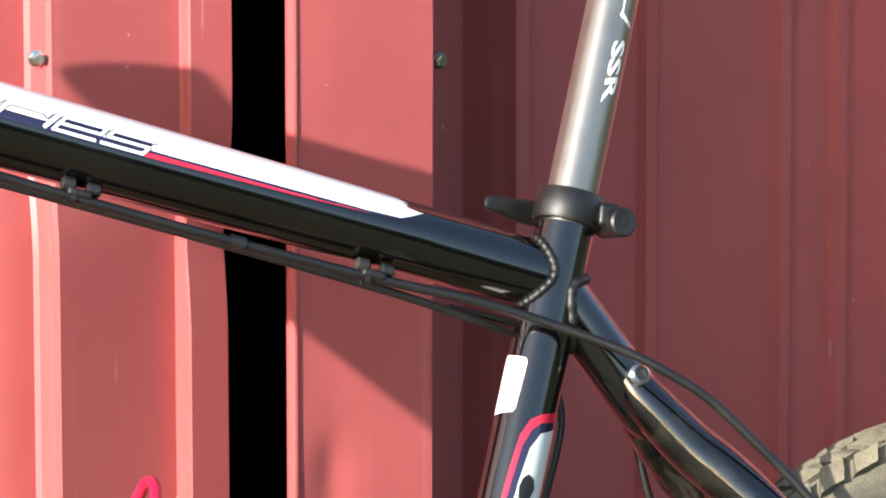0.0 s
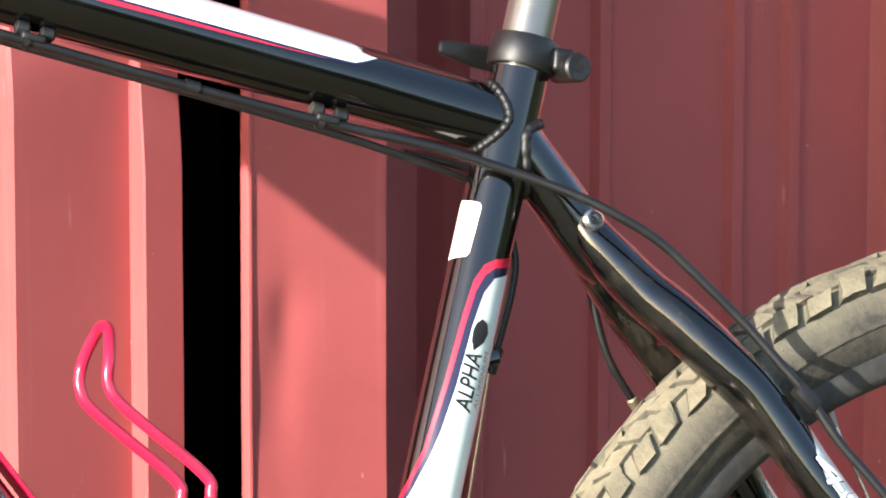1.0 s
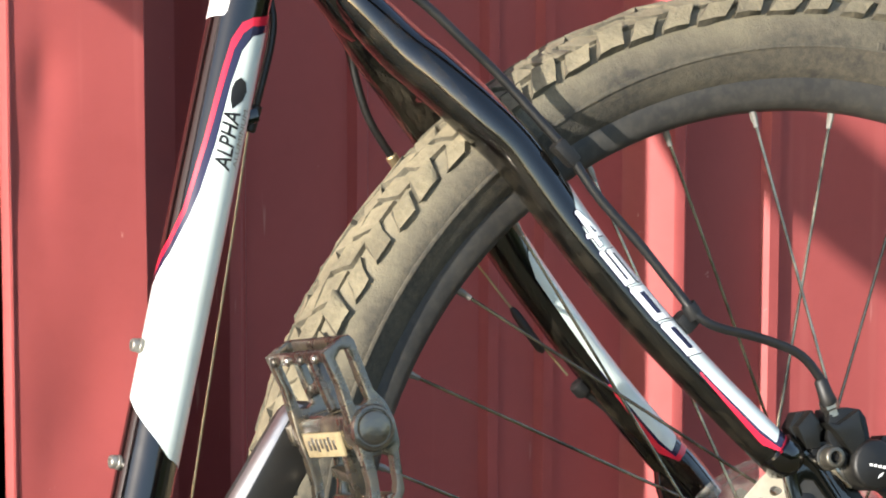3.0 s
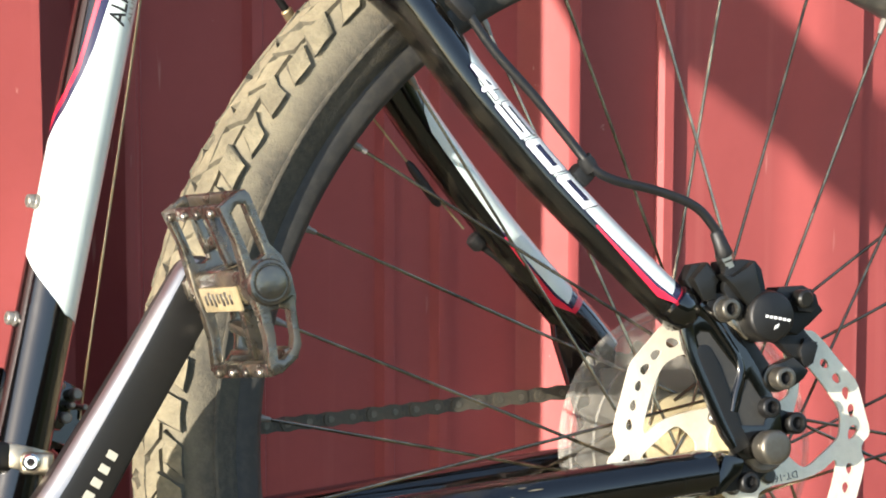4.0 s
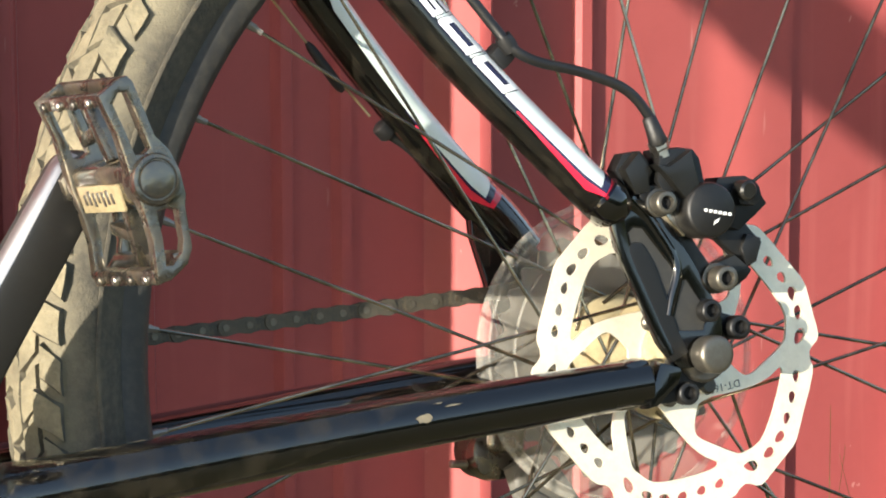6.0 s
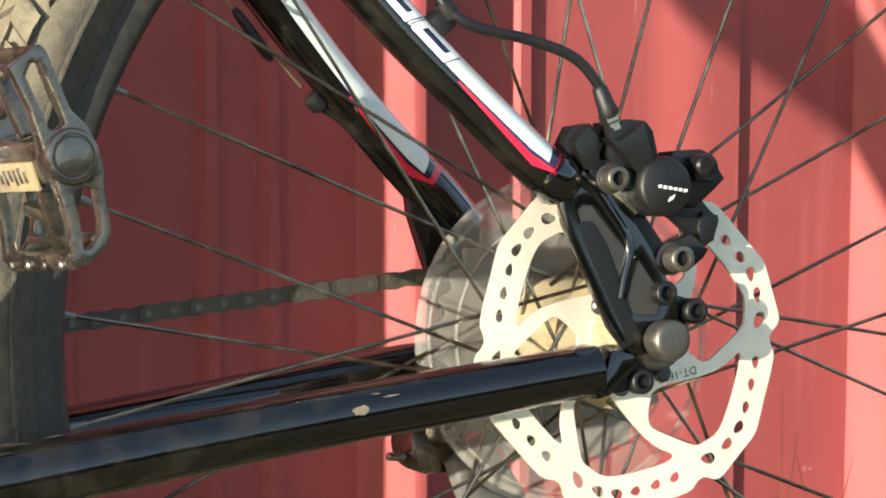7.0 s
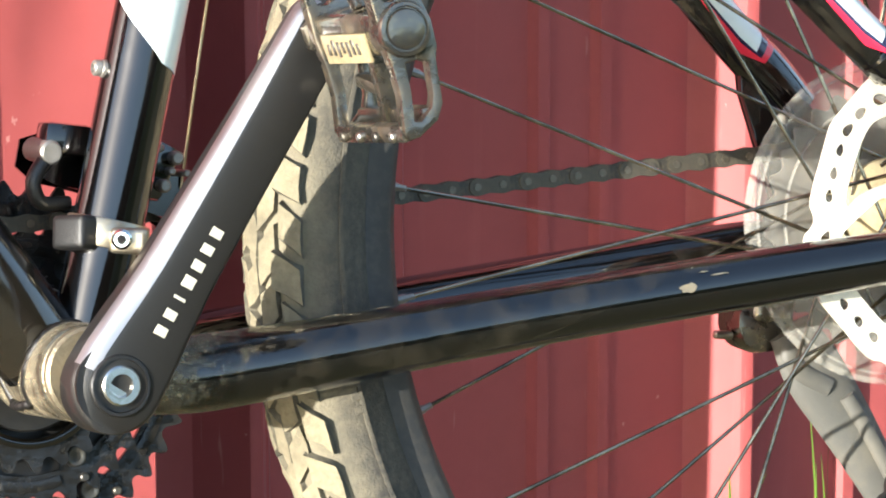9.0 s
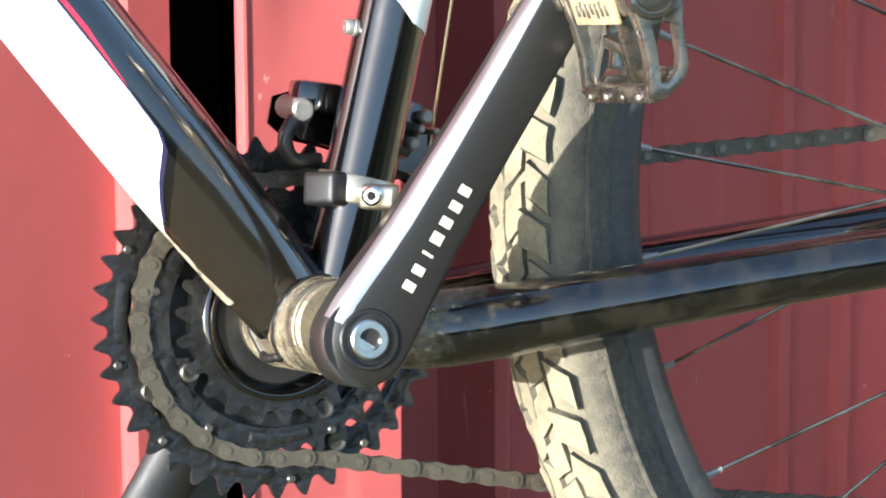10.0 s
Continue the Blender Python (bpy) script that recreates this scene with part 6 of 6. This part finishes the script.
bm = bmesh.new()
sweep(bm, spline([(-0.0255, 0.083, -0.0517, 0.00592, 0.01233), (-0.0149, 0.083, -0.0726, 0.00689, 0.01625), (0.0005, 0.083, -0.0984, 0.00639, 0.01474), (0.0165, 0.083, -0.127, 0.00588, 0.01225), (0.0308, 0.083, -0.1535, 0.00489, 0.01076)], 5), 16)
part("derailleur_body", bm, grey_resin, rd, "matt grey resin derailleur body")
bm = bmesh.new()
sweep(bm, spline([(-0.0216, 0.078, -0.0552, 0.00276, 0.00493), (-0.0295, 0.077, -0.0628, 0.00276, 0.00493), (-0.0249, 0.077, -0.0718, 0.00276, 0.00493), (-0.0096, 0.077, -0.081, 0.00276, 0.00492)], 5), 12)
sweep(bm, spline([(-0.001, 0.0765, -0.0862, 0.00295, 0.00413), (0.0105, 0.0755, -0.1071, 0.00294, 0.00412), (0.0202, 0.0755, -0.1268, 0.00294, 0.00412)], 5), 12)
part("linkage", bm, grey_resin, rd)
bm = bmesh.new()
plate(bm, [(0.0043, -0.1227), (0.0297, -0.1196), (0.0347, -0.141), (0.0086, -0.203), (-0.0064, -0.2094), (-0.0124, -0.1977), (-0.0039, -0.1496)], 0.048, 0.05, [circle(0.0130, -0.1423, 0.006, 14), circle(0.0017, -0.1913, 0.005, 14)])
part("pulley_cage", bm, satin_black, rd)
for x, z in ((0.0156, -0.1409), (0.0032, -0.1917)):
    bm = bmesh.new()
    pts = []
    for j in range(44):
        a = 2 * math.pi * j / 44
        rr = 0.0205 + (0.002, 0.0005, -0.0015, 0.0005)[j % 4]
        pts.append((x + rr * math.cos(a), z + rr * math.sin(a)))
    plate(bm, pts, 0.0405, 0.0455, [circle(x, z, 0.004, 12)])
    part("jockey_wheel", bm, black_plastic, rd)

# -- bottle cage and its bolts
bm = bmesh.new()
loop_pts = []
for s in (1, -1):
    rows = [(-0.5407, 0.024, 0.1669), (-0.5149, 0.024, 0.1816), (-0.4804, 0.024, 0.2015), (-0.4756, 0.024, 0.2085), (-0.4798, 0.024, 0.219), (-0.5188, 0.024, 0.2526), (-0.5271, 0.024, 0.265), (-0.5259, 0.0235, 0.2783), (-0.5218, 0.012, 0.2921), (-0.5213, 0.0, 0.2962)]
    rows = rows if s > 0 else rows[:-1]
    rows = [(x, s * y, z) for x, y, z in rows]
    loop_pts += rows if s > 0 else rows[::-1]
sweep(bm, spline([(*q, 0.0031) for q in loop_pts], 5), 14)
cage = part("bottle_cage", bm, red_cage, bicycle, "red tubular bottle cage")
bm = bmesh.new()
sweep(bm, [(-0.6206, -0.0, 0.2868, 0.01039, 0.00228), (-0.5508, 0, 0.1907, 0.01033, 0.00227), (-0.5268, 0, 0.158, 0.0103, 0.00227)], 14)
part("cage_spine", bm, red_cage, cage)
for s in (-1, 1):
    bm = bmesh.new()
    sweep(bm, spline([(-0.5407, s * 0.024, 0.1669, 0.0031), (-0.5478, s * 0.019, 0.1647, 0.0031), (-0.5466, s * 0.012, 0.1667, 0.0031), (-0.5421, s * 0.004, 0.1732, 0.0031)], 5), 12)
    part("cage_foot", bm, red_cage, cage)
for x, z in ((-0.3843, 0.1577), (-0.4002, 0.0982)):
    bm = bmesh.new()
    cylinder(bm, (x + 0.012, 0, z - 0.002), (x + 0.0045, 0, z), 0.0040, 18, 0.0006)
    lathe(bm, (x + 0.0045, 0, z), (-1, 0, 0.1), [(0, 0.0036), (0.0025, 0.0036), (0.0033, 0.0032), (0.0036, 0.0026), (0.0036, 0.002), (0.002, 0.0018), (0.002, 0.0)], 20)
    part("boss_bolt", bm, dull_bolt, bicycle, "pale steel bottle boss bolt")

# ---------------------------------------------------------------- wall screws and grass
SCREWS = ((-0.0085, 0.6030, 0.7871, dark_steel), (-0.1709, 0.4115, 0.8188, dark_steel), (-0.4128, 0.4460, 0.8298, bright_steel), (-0.4128, 0.4460, 1.3611, bright_steel), (-0.0054, 0.6030, 1.3679, dark_steel))
for x, y, z, mat in SCREWS:
    bm = bmesh.new()
    lathe(bm, (x, y + 0.002, z), (0, -1, 0), [(0, 0.0050), (0.0018, 0.0050), (0.0022, 0.0045)], 18)
    lathe(bm, (x, y - 0.001, z), (0, -1, 0), [(0, 0.0036), (0.0030, 0.0036), (0.0036, 0.0030)], 6)
    host = left if x < -0.37 else wall if y > 0.48 else door
    ob = part("roofing_screw", bm, mat, host)

bm = bmesh.new()
TUFTS = ((0.2437, 0.022, 2), (0.3215, 0.052, 4), (0.5407, 0.082, 2), (0.5799, 0.05, 3), (0.7384, 0.08, 4), (1.0345, 0.1, 8), (1.5631, 0.1, 8), (-0.8685, 0.1, 8), (-1.2914, 0.1, 8))
for cluster, tall, count in [(c, t, k) for c, t, m in TUFTS for k in range(m)]:
    x, y = random.gauss(cluster, 0.006), 0.482 + random.uniform(-0.01, 0.01)
    h, lean_x, lean_y = (tall + 0.12) * (1 - 0.14 * count) if count < 3 else 0.13, random.gauss(0, 0.12), random.gauss(-0.03, 0.05)
    w = random.uniform(0.0018, 0.0034)
    a = random.uniform(0, math.pi)
    side = Vector((math.cos(a), math.sin(a), 0)) * w
    rows = []
    for k in range(6):
        u = k / 5
        c = Vector((x + lean_x * h * u * u, y + lean_y * h * u * u, h * u - 0.12))
        s = side * (1 - u ** 2) + side * 0.03
        rows.append((bm.verts.new(c - s), bm.verts.new(c + Vector((0, -0.0004, 0.0)) + s * 0.0), bm.verts.new(c + s)))
    for p, q in zip(rows, rows[1:]):
        bm.faces.new((p[0], p[1], q[1], q[0]))
        bm.faces.new((p[1], p[2], q[2], q[1]))
tagged(new("grass", mesh_of("grass", bm, grass_green)), "green grass blades at the foot of the wall", "grass", kind="stuff")
